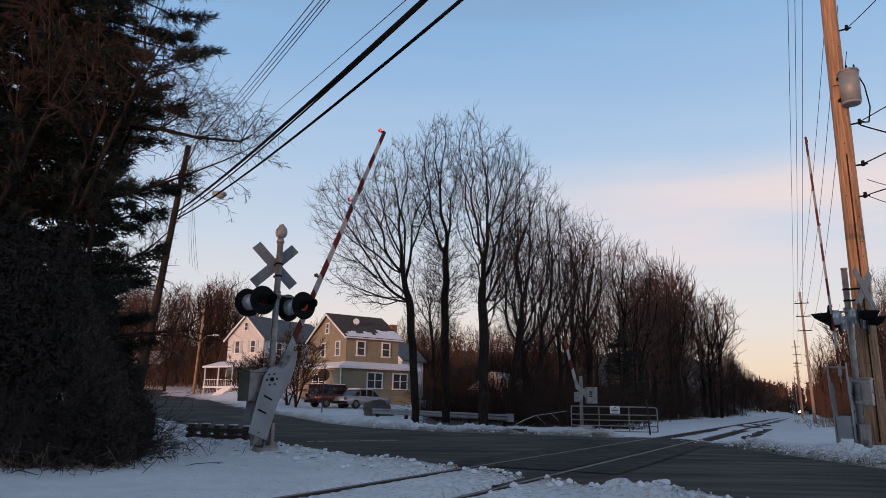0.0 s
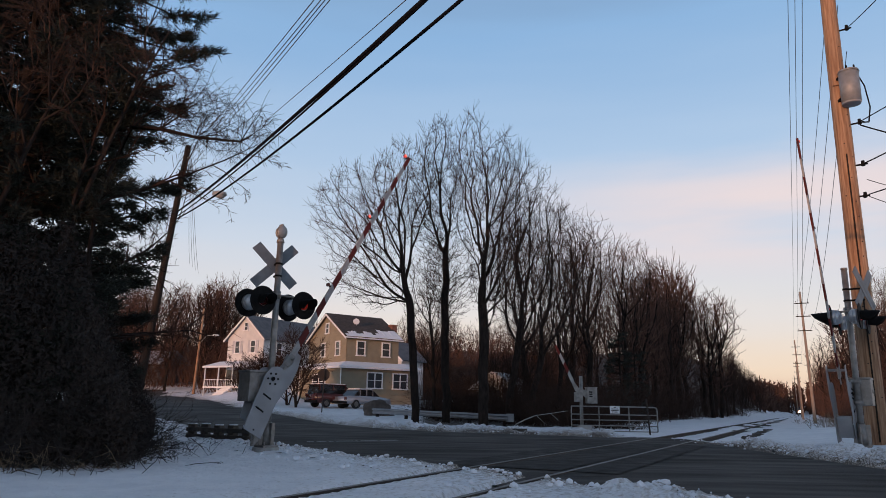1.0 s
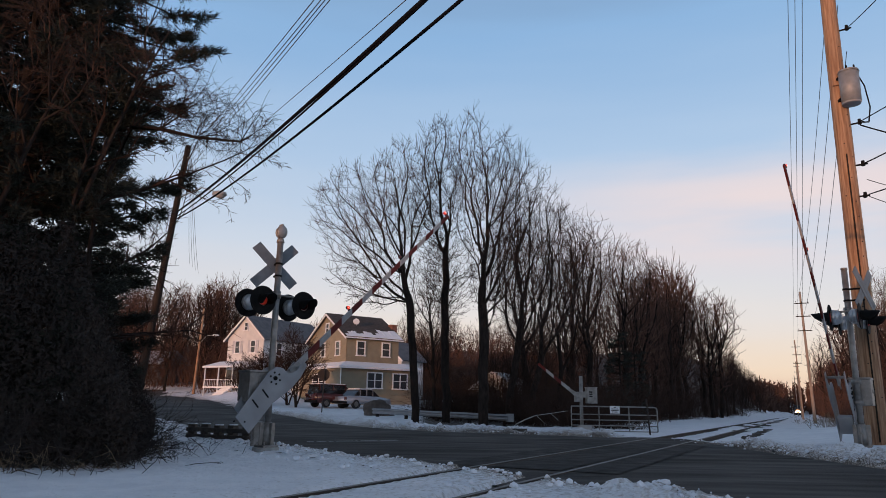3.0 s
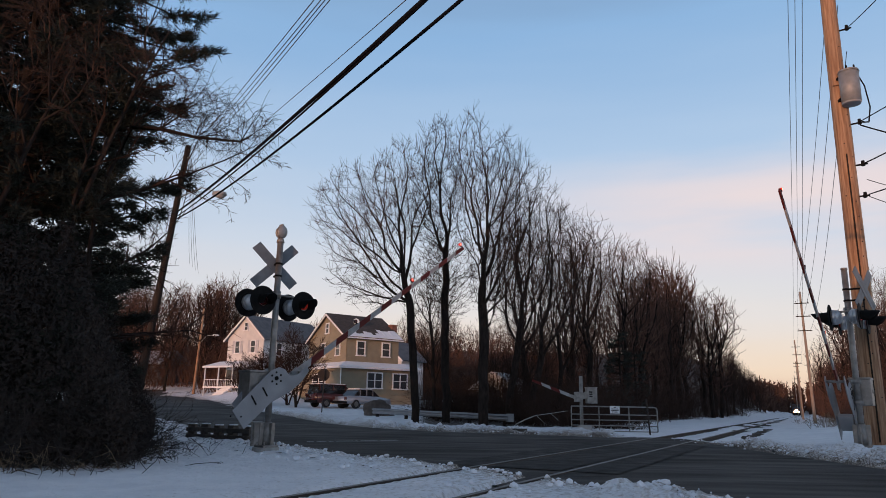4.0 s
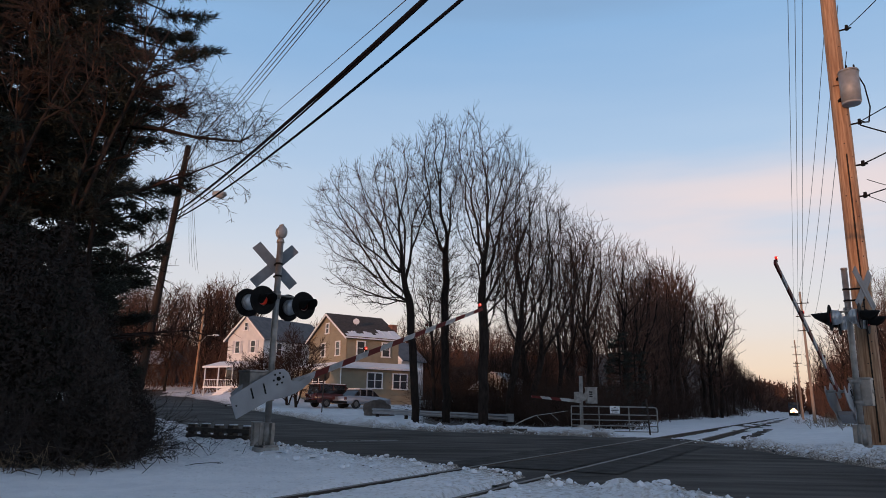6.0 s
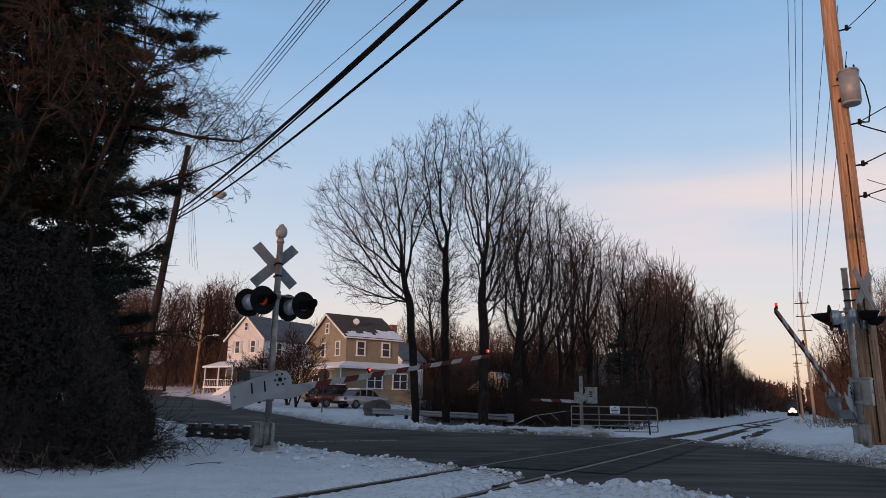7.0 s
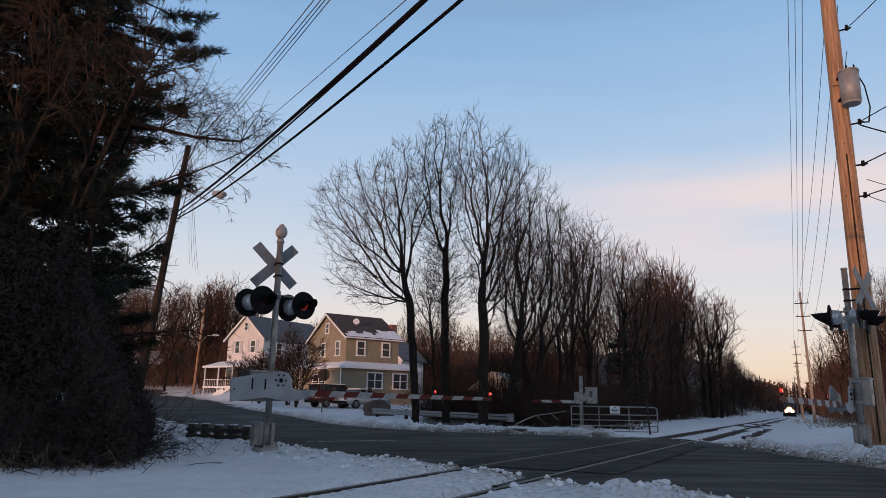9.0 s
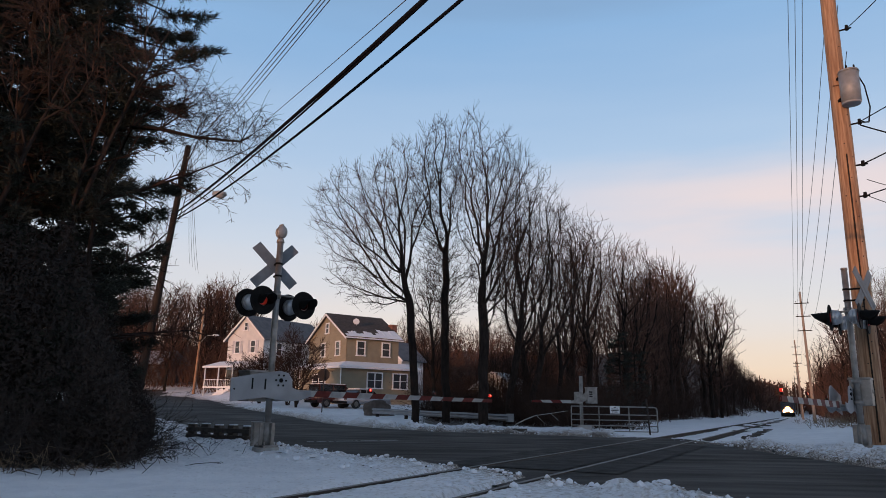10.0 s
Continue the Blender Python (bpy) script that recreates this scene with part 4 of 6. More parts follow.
def tan_house():
    # local x along the long wall, local y towards the back; gable end at x = 0
    h = thing("house", pose(-8.9, 66.0, 1.45, 0, 0, 35), "tan clapboard two-storey house with dark roof and snow on the eaves", "house")
    W, G, EAVE, PEAK = 5.7, 8.3, 5.85, 8.25
    gm = Matrix.Translation((0, 0, 0)) @ pose(0, 0, 0, 0, 0, -90) @ Matrix.Translation((-G, 0, 0))
    bm = bmesh.new()
    add_box(bm, (W - 0.05, G - 0.05, EAVE), (W / 2 + 0.02, G / 2, EAVE / 2))
    body = part("wall", bm, TAN_SIDING, h, "tan clapboard siding")
    bm = bmesh.new()
    clapboards(bm, W, 3.4, EAVE, Matrix.Identity(4))
    slope = (PEAK - EAVE) / (G / 2)
    top = lambda z: (0.0, G) if z <= EAVE else ((z - EAVE) / slope, G - (z - EAVE) / slope)
    clapboards(bm, G, 3.4, PEAK, gm, top)
    tagged(part("siding", bm, TAN_SIDING, body), kind="stuff")
    bm = bmesh.new()
    o = 0.35
    for s in (0, 1):
        y0 = -o if s == 0 else G + o
        z0 = EAVE - o * slope
        slab(bm, [(-o, y0, z0), (W + o, y0, z0), (W + o, G / 2, PEAK), (-o, G / 2, PEAK)], 0.16)
    roof = part("roof", bm, SHINGLE, h, "dark shingle roof")
    bm = bmesh.new()
    for s in (0, 1):
        y0 = -o if s == 0 else G + o
        z0 = EAVE - o * slope
        a, b = Vector((-o - 0.03, y0, z0 + 0.02)), Vector((-o - 0.03, G / 2, PEAK + 0.02))
        d = b - a
        slab(bm, [a + Vector((0, 0, -0.12)), a + Vector((0.08, 0, -0.12)), b + Vector((0.08, 0, -0.12)), b + Vector((0, 0, -0.12))], 0.17)
    add_box(bm, (W + 2 * o, 0.08, 0.12), (W / 2, -o - 0.03, EAVE - o * slope + 0.05))
    part("fascia", bm, WHITE_TRIM, roof)
    bm = bmesh.new()
    rng = random.Random(3)
    for k in range(14):
        x = -0.2 + k * 0.44
        up = 0.45 + 0.5 * abs(math.sin(k * 0.9)) + (0.7 if k > 8 else 0) + rng.uniform(-0.1, 0.15)
        slab(bm, [(x, -o - 0.02, EAVE - o * slope + 0.16), (x + 0.45, -o - 0.02, EAVE - o * slope + 0.16),
                  (x + 0.45, -o + up, EAVE - o * slope + up * slope + 0.16), (x, -o + up * rng.uniform(0.92, 1.05), EAVE - o * slope + up * slope + 0.16)], 0.05)
    part("roof_snow", bm, SNOW_FAR, roof)
    bm = bmesh.new()
    add_box(bm, (0.6, 0.6, 4.4), (W + 0.5, 2.0, EAVE - 0.6), bevel=0.02)
    add_box(bm, (0.72, 0.72, 0.15), (W + 0.5, 2.0, EAVE + 1.6), bevel=0.02)
    part("chimney", bm, BRICK, roof)
    bm = bmesh.new()
    add_tube(bm, (1.9, 1.9, EAVE + 1.25), (1.82, 1.75, EAVE + 1.65), 0.03, n=6)
    add_tube(bm, (1.82, 1.75, EAVE + 1.65), (1.8, 1.68, EAVE + 1.67), 0.32, 0.30, 16)
    part("satellite_dish", bm, WHITE_TRIM, roof)
    # lower storey, wider than the upper
    q, W2, G2 = 0.9, 7.3, 10.2
    bm = bmesh.new()
    add_box(bm, (W2 + q - 0.05, G2 + q - 0.05, 4.0), ((W2 - q) / 2 + 0.02, (G2 - q) / 2 + 0.02, 0.95))
    low = part("lower_wall", bm, TAN_SIDING, h, "tan clapboard siding")
    bm = bmesh.new()
    clapboards(bm, W2 + q, -0.6, 2.95, Matrix.Translation((-q, -q, 0)))
    clapboards(bm, G2 + q, -0.6, 2.95, Matrix.Translation((-q, -q, 0)) @ pose(0, 0, 0, 0, 0, -90) @ Matrix.Translation((-G2 - q, 0, 0)))
    tagged(part("siding", bm, TAN_SIDING, low), kind="stuff")
    bm = bmesh.new()
    e = q + 0.4
    slab(bm, [(-e, -e, 2.9), (W2 + 0.4, -e, 2.9), (W2, 0, 3.42), (0, 0, 3.42)], 0.07)
    slab(bm, [(-e, -e, 2.9), (-e, G2 + 0.4, 2.9), (0, G2, 3.42), (0, 0, 3.42)], 0.07)
    slab(bm, [(0, 0, 3.40), (W2, 0, 3.40), (W2, G2, 3.40), (0, G2, 3.40)], 0.07)
    sk = part("skirt_roof", bm, SNOW_FAR, h, "low roof under fresh snow")
    bm = bmesh.new()
    add_box(bm, (W2 + e + 0.4, 0.06, 0.16), ((W2 - e + 0.4) / 2, -e - 0.02, 2.86))
    add_box(bm, (0.06, G2 + e + 0.4, 0.16), (-e - 0.02, (G2 - e + 0.4) / 2, 2.86))
    add_tube(bm, (-q - 0.08, -q - 0.08, 0.1), (-q - 0.08, -q - 0.08, 2.85), 0.05, n=8)
    part("gutter", bm, WHITE_TRIM, sk)
    for x in (1.47, 4.23):
        window(h, pose(x, -0.03, 4.75), 0.75, 1.25)
    for x in (2.6, 5.4):
        window(h, pose(x, -q - 0.03, 1.75), 1.5, 1.35, True)
    for y in (1.7, 4.9):
        window(h, pose(-0.03, y, 4.75, 0, 0, -90), 0.75, 1.25)
    window(h, pose(-0.03, G / 2, 6.85, 0, 0, -90), 0.55, 0.9)
    window(h, pose(-q - 0.03, 3.6, 1.6, 0, 0, -90), 2.6, 1.3, True)
    bm = bmesh.new()
    for k in range(4):
        add_tube(bm, (-q - 0.5, 7.2 + k * 0.85, 0), (-q - 0.5, 7.2 + k * 0.85, 2.85), 0.06, n=8)
    for k in range(3):
        add_box(bm, (0.05, 0.9, 0.05), (-q - 0.5, 7.6 + k * 0.85, 0.9))
        add_box(bm, (0.05, 1.1, 0.05), (-q - 0.5, 7.6 + k * 0.85, 0.5), (40, 0, 0))
        add_box(bm, (0.05, 1.1, 0.05), (-q - 0.5, 7.6 + k * 0.85, 0.5), (-40, 0, 0))
    part("porch_rail", bm, WHITE_TRIM, h)
    return h


tan_house()


def gable_house(x, y, z, turn, W, G, eave, peak, wall, roofm, label, wins=(), porch=False, snow_roof=False):
    """Gable end at local x = 0 looking to -x; long wall along local x at y = 0."""
    h = thing("house", pose(x, y, z, 0, 0, turn), label, "house")
    slope = (peak - eave) / (G / 2)
    gm = pose(0, 0, 0, 0, 0, -90) @ Matrix.Translation((-G, 0, 0))
    bm = bmesh.new()
    add_box(bm, (W - 0.05, G - 0.05, eave + 0.9), (W / 2 + 0.02, G / 2, eave / 2 - 0.45))
    body = part("wall", bm, wall, h)
    bm = bmesh.new()
    clapboards(bm, W, 0, eave, Matrix.Identity(4))
    clapboards(bm, G, 0, peak, gm, lambda zz: (0.0, G) if zz <= eave else ((zz - eave) / slope, G - (zz - eave) / slope))
    tagged(part("siding", bm, wall, body), kind="stuff")
    bm = bmesh.new()
    o = 0.4
    for s in (0, 1):
        y0 = -o if s == 0 else G + o
        slab(bm, [(-o, y0, eave - o * slope), (W + o, y0, eave - o * slope), (W + o, G / 2, peak), (-o, G / 2, peak)], 0.18)
    roof = part("roof", bm, SNOW_FAR if snow_roof else roofm, h)
    bm = bmesh.new()
    for s in (0, 1):
        y0 = -o if s == 0 else G + o
        a, b = Vector((-o - 0.03, y0, eave - o * slope - 0.1)), Vector((-o - 0.03, G / 2, peak - 0.1))
        slab(bm, [a, a + Vector((0.1, 0, 0)), b + Vector((0.1, 0, 0)), b], 0.18)
    part("fascia", bm, WHITE_TRIM, roof)
    for side, u, zz, w, hh, sh in wins:
        m = pose(-0.03, u, zz, 0, 0, -90) if side == "g" else pose(u, -0.03, zz)
        window(h, m, w, hh, False, sh)
    if porch:
        bm = bmesh.new()
        slab(bm, [(-2.6, -0.3, 3.0), (-2.6, G + 1.2, 3.0), (0, G + 1.2, 3.7), (0, -0.3, 3.7)], 0.2)
        part("porch_roof", bm, SNOW_FAR, h, "porch roof under snow")
        for k in range(4):
            tube_part("porch_post", (-2.4, -0.1 + k * (G + 1.0) / 3, -0.3), (-2.4, -0.1 + k * (G + 1.0) / 3, 3.0), 0.08, WHITE_TRIM, h, n=8)
        bm = bmesh.new()
        for k in range(6):
            add_box(bm, (0.35, 1.5, 0.18), (-2.6 - 0.32 * k, G * 0.45, 0.6 - 0.2 * k))
        add_box(bm, (2.5, G + 1.2, 0.2), (-1.25, G / 2 + 0.4, 0.7))
        part("porch_steps", bm, WHITE_TRIM, h)
        bm = bmesh.new()
        add_box(bm, (0.06, G + 1.0, 0.06), (-2.4, G / 2 + 0.4, 1.6))
        for k in range(24):
            add_box(bm, (0.03, 0.03, 0.8), (-2.4, -0.1 + k * (G + 1.0) / 23, 1.2))
        part("porch_rail", bm, WHITE_TRIM, h)
        bm = bmesh.new()
        add_box(bm, (0.06, G - 1.6, 1.9), (-0.06, G / 2 + 0.6, 1.9))
        part("porch_screen", bm, PANE, h)
    return h


gable_house(-21.3, 84.0, 2.0, 58, 11.0, 6.2, 6.7, 9.4, WHITE_SIDING, GREY_ROOF, "white clapboard house with steep gable and porch, in pink sun",
            [("g", 1.7, 5.6, 0.7, 1.4, True), ("g", 4.4, 5.6, 0.7, 1.4, True), ("g", 3.1, 8.1, 0.5, 0.9, False), ("l", 2.5, 5.4, 0.8, 1.4, False), ("l", 6.0, 5.4, 0.8, 1.4, False)], porch=True)
gable_house(-4.9, 88.0, 1.5, 52, 4.2, 5.4, 5.2, 7.4, WHITE_SIDING, GREY_ROOF, "white house behind the tan house, in blue shade",
            [("l", 2.0, 4.2, 0.7, 1.2, False), ("l", 2.4, 1.2, 0.7, 1.2, False)], snow_roof=False)
gable_house(-46.4, 104.0, 3.2, -20, 6.0, 6.0, 3.2, 5.0, GARAGE_WALL_SHADED, GREY_ROOF, "small white garage with snow-covered roof", [("l", 1.3, 1.3, 0.9, 1.0, False), ("l", 3.1, 1.3, 0.9, 1.0, False)], snow_roof=True)
gable_house(7.6, 74.0, 0.3, 62, 5.0, 4.5, 2.7, 4.2, WHITE_SIDING, GREY_ROOF, "pale house glimpsed behind bare trees", [("g", 3.0, 2.0, 0.9, 1.2, False)], snow_roof=True)


# ---- trees ----
def tube_mesh(paths, sides=3):
    """Paths of points and radii into one list of vertices and faces."""
    groups = {}
    for pts, rad in paths:
        s = sides if rad[0] < 0.05 else (6 if rad[0] < 0.15 else 10)
        groups.setdefault((len(pts), s), []).append((pts, rad))
    V, F, base = [], [], 0
    for (n, s), items in groups.items():
        P = np.array([i[0] for i in items])
        R = np.array([i[1] for i in items])
        T = np.gradient(P, axis=1)
        T /= np.linalg.norm(T, axis=2, keepdims=True) + 1e-9
        ref = np.where(np.abs(T[..., 2:3]) > 0.9, np.array([1.0, 0, 0]), np.array([0, 0, 1.0]))
        U = np.cross(T, ref)
        U /= np.linalg.norm(U, axis=2, keepdims=True) + 1e-9
        W = np.cross(T, U)
        a = 2 * np.pi * np.arange(s) / s
        ring = P[:, :, None, :] + R[:, :, None, None] * (np.cos(a)[None, None, :, None] * U[:, :, None, :] + np.sin(a)[None, None, :, None] * W[:, :, None, :])
        V.append(ring.reshape(-1, 3))
        m = len(items)
        idx = base + np.arange(m * n * s).reshape(m, n, s)
        q = np.stack([idx[:, :-1, :], np.roll(idx, -1, 2)[:, :-1, :], np.roll(idx, -1, 2)[:, 1:, :], idx[:, 1:, :]], -1).reshape(-1, 4)
        F.append(q)
        base += m * n * s
    return np.concatenate(V), np.concatenate(F)


def branch(rng, out, p, d, length, r, level, counts, up, wob, spread, minr):
    n = (7, 6, 5, 4, 3, 3)[level] if level < len(counts) else 3
    if level == 2 and len(counts) == 3:
        n = 4
    pts, rad = [p.copy()], [r]
    q, dd = p.copy(), d.copy()
    for i in range(1, n):
        dd = dd + rng.normal(0, wob * (0.5 if level == 0 else 1), 3)
        dd[2] += up if level < 2 else up * 0.25
        dd /= np.linalg.norm(dd)
        q = q + dd * length / (n - 1)
        pts.append(q.copy())
        rad.append(max(minr, r * (1 - 0.85 * i / (n - 1))))
    out[level].append((pts, rad))
    if level + 1 >= len(counts) + 1:
        return
    k = counts[level]
    P = np.array(pts)
    for j in range(k):
        t = (0.22 if level else spread[1]) + (1 - (0.22 if level else spread[1])) * (j + rng.uniform(0, 1)) / k
        f = t * (n - 1)
        i = min(int(f), n - 2)
        c = P[i] + (P[i + 1] - P[i]) * (f - i)
        ax = P[i + 1] - P[i]
        ax /= np.linalg.norm(ax)
        s = rng.normal(0, 1, 3)
        s -= ax * (s @ ax)
        s /= np.linalg.norm(s) + 1e-9
        ang = rng.uniform(*spread[2])
        nd = ax * math.cos(ang) + s * math.sin(ang)
        ll = length * rng.uniform(*spread[0]) * (1.15 - 0.6 * t)
        branch(rng, out, c, nd, ll, max(minr, r * 0.62 * (1.05 - 0.6 * t)), level + 1, counts, up, wob, spread, minr)


def tree_meshes(seed, height, r, counts, lean=(0, 0), up=0.10, wob=0.10, spread=((0.45, 0.7), 0.22, (0.35, 0.75)), minr=0.010, forks=1):
    rng = np.random.default_rng(seed)
    out = {i: [] for i in range(6)}
    for f in range(forks):
        a = 2 * math.pi * f / max(1, forks) + seed
        s = 0.0 if forks == 1 else 0.22
        d = np.array([lean[0] + s * math.cos(a), lean[1] + s * math.sin(a), 1.0])
        branch(rng, out, np.array([0.08 * f, 0, -0.15]), d / np.linalg.norm(d), height, r, 0, counts, up, wob, spread, minr)
    big = out[0] + out[1]
    small = out[2] + out[3] + out[4] + out[5]
    return big, small


def tree_thing(name, x, y, turn, meshes, label, category, group, bark, twig, scale=1.0):
    t = thing(name, pose(x, y, z_at(x, y), 0, 0, turn) @ Matrix.Scale(scale, 4), label, category, group)
    v, f = tube_mesh(meshes[0], 4)
    raw("trunk", v.tolist(), f.tolist(), bark, t, True)
    v, f = tube_mesh(meshes[1], 3)
    raw("crown", v.tolist(), f.tolist(), twig, t, False)
    return t


def grown_tree(seed, blobs, n, r, minr, stem, twigs=4, twig=(0.35, 0.85), sag=0.0, thin=0.035):
    """A crown that fills the given ellipsoids (x, y, z, radii): every point joins the limb that reaches it by the shortest way up
    from the root; thickness follows the number of tips carried."""
    rng = np.random.default_rng(seed)
    vol = np.array([b[3] * b[4] * b[5] for b in blobs])
    which = rng.choice(len(blobs), n, p=vol / vol.sum())
    d = rng.normal(0, 1, (n, 3))
    d /= np.linalg.norm(d, axis=1, keepdims=True)
    d *= rng.random((n, 1)) ** (1 / 2.6)
    B = np.array(blobs)
    cloud = B[which, :3] + d * B[which, 3:]
    S = np.array(stem, float)
    run = np.concatenate([[0], np.cumsum(np.linalg.norm(np.diff(S, axis=0), axis=1))])
    m = max(4, int(run[-1] / 0.7))
    at = np.linspace(0, run[-1], m)
    trunk = np.stack([np.interp(at, run, S[:, k]) for k in range(3)], 1)
    trunk[1:] += rng.normal(0, 0.04, (m - 1, 3))
    P = np.concatenate([trunk, cloud])
    N = len(P)
    parent = np.full(N, -1)
    parent[1:m] = np.arange(m - 1)
    way = np.zeros(N)
    way[:m] = at * 0.55
    best, link, done = np.full(N, 1e9), np.zeros(N, int), np.zeros(N, bool)
    done[:m] = True
    order = list(range(m))

    fuss = rng.uniform(0, 0.3, N)
    heading = np.zeros((N, 3))
    heading[:, 2] = 1.0

    def offer(j):
        v = P - P[j]
        dist = np.linalg.norm(v, axis=1)
        cost = dist + 0.9 * np.clip(-v[:, 2], 0, None) * (1 - sag) + 0.50 * way[j] + 0.14 * dist * dist + fuss
        cost += (0.15 if j < m else 0.75) * (dist - v @ heading[j])
        better = (cost < best) & ~done
        best[better] = cost[better]
        link[better] = j

    for j in range(m):
        offer(j)
    for _ in range(N - m):
        i = int(np.argmin(np.where(done, 1e9, best)))
        done[i] = True
        parent[i] = link[i]
        way[i] = way[link[i]] + np.linalg.norm(P[i] - P[link[i]])
        order.append(i)
        heading[i] = (P[i] - P[link[i]]) / (np.linalg.norm(P[i] - P[link[i]]) + 1e-9)
        offer(i)
    kids = [[] for _ in range(N)]
    for i in order[1:]:
        kids[parent[i]].append(i)
    tips = np.zeros(N)
    for i in reversed(order):
        tips[i] += 1.0 if not kids[i] else 0.0
        if parent[i] >= 0:
            tips[parent[i]] += tips[i]
    main = [max(k, key=lambda c: tips[c]) if k else -1 for k in kids]
    for _ in range(2):
        Q = P.copy()
        for i in range(m, N):
            if main[i] >= 0:
                Q[i] = 0.5 * P[i] + 0.25 * P[parent[i]] + 0.25 * P[main[i]]
        P = Q
    power = math.log(tips[0]) / math.log(r / minr)
    rad = minr * np.maximum(tips, 1) ** (1 / power)
    big, small = [], []
    starts = [(-1, 0)] + [(i, c) for i in order for c in kids[i] if c != main[i]]
    for p, c in starts:
        pts, rr = ([P[p]], [min(rad[p] * 0.8, rad[c] * 1.15)]) if p >= 0 else ([], [])
        while c >= 0:
            pts.append(P[c])
            rr.append(rad[c])
            c = main[c]
        if len(pts) > 1:
            (big if rr[0] > thin else small).append((pts, rr))
    for i in order[m:]:
        along = P[i] - P[parent[i]]
        along /= np.linalg.norm(along) + 1e-9
        for _ in range(twigs if not kids[i] else max(1, twigs // 3)):
            e = along * 0.7 + rng.normal(0, 0.6, 3) + np.array([0, 0, 0.22 - 1.3 * sag])
            e /= np.linalg.norm(e)
            l = rng.uniform(*twig)
            small.append(([P[i], P[i] + e * l * 0.55, P[i] + (e + np.array([0, 0, 0.12 - 0.5 * sag])) * l], [minr, minr * 0.8, minr * 0.5]))
    return big, small


# the stand of bare trees across the road: place, girth, number of points, stem, crown
STAND = [(-1.28, 36.5, 0.21, 1250, [(0, 0, -0.2), (-0.15, 0, 3), (-0.4, 0, 6.2)], [(-2.9, 0.3, 10.9, 3.2, 2.2, 3.1), (-0.9, 0, 12.2, 2.2, 1.8, 3.0), (-2.4, 0, 7.6, 2.4, 1.8, 1.8)]),
         (0.34, 37.5, 0.22, 900, [(0, 0, -0.2), (-0.1, 0, 4), (-0.25, 0, 9)], [(-0.7, 0, 12.6, 1.6, 1.6, 4.8), (0.0, 0.3, 8.0, 1.5, 1.5, 3.0)]),
         (2.20, 36.0, 0.26, 1400, [(0, 0, -0.2), (-0.05, 0, 2.5), (0.05, 0, 4.6)], [(-0.8, 0, 12.8, 1.1, 1.3, 4.2), (1.0, 0.3, 11.6, 1.8, 1.6, 4.2), (0.6, 0, 7.6, 1.6, 1.5, 2.6)]),
         (3.60, 38.5, 0.19, 650, [(0, 0, -0.2), (0.3, 0, 2), (0.6, 0, 4)], [(1.4, 0, 10.8, 2.0, 1.8, 4.0), (0.8, 0, 6.4, 1.5, 1.5, 2.6)]),
         (5.00, 40.0, 0.18, 520, [(0, 0, -0.2), (0.3, 0, 2), (0.7, 0, 3.6)], [(1.8, 0, 9.3, 2.2, 1.8, 3.6), (0.6, 0, 5.6, 1.6, 1.5, 2.4)]),
         (6.70, 41.5, 0.15, 300, [(0, 0, -0.2), (0.2, 0, 1.6), (0.4, 0, 3)], [(0.9, 0, 7.2, 1.8, 1.6, 3.6)]),
         (-0.30, 41.0, 0.12, 450, [(0, 0, -0.2), (-0.1, 0, 1.6), (-0.2, 0, 3)], [(-0.3, 0, 6.5, 1.6, 1.6, 3.4)])]
for k, (x, y, r, n, stem, blobs) in enumerate(STAND):
    tree_thing("bare_tree", x, y, 0, grown_tree(30 + k, blobs, n, r, 0.0085, stem, 4, (0.3, 0.75)), "tall leafless deciduous tree with dark trunk standing in snow", "tree", "bare trees", BARK, TWIG)

# woods along the track and on the hill; kinds about 13 m high
KINDS, FAR_KINDS = [], []
for k in range(5):
    q = (k - 2) * 0.25
    crown = [(q, -q, 8.8, 2.3, 2.3, 4.1), (-q, q, 4.6, 1.7, 1.7, 2.6)]
    stem = [(0, 0, -0.3), (q * 0.4, 0, 2), (q * 0.6, -q * 0.5, 4)]
    KINDS.append(grown_tree(60 + k, crown, 520, 0.17, 0.011, stem, 2, (0.35, 0.9)))
    FAR_KINDS.append(grown_tree(70 + k, crown, 300, 0.19, 0.020, stem, 2, (0.5, 1.1)))


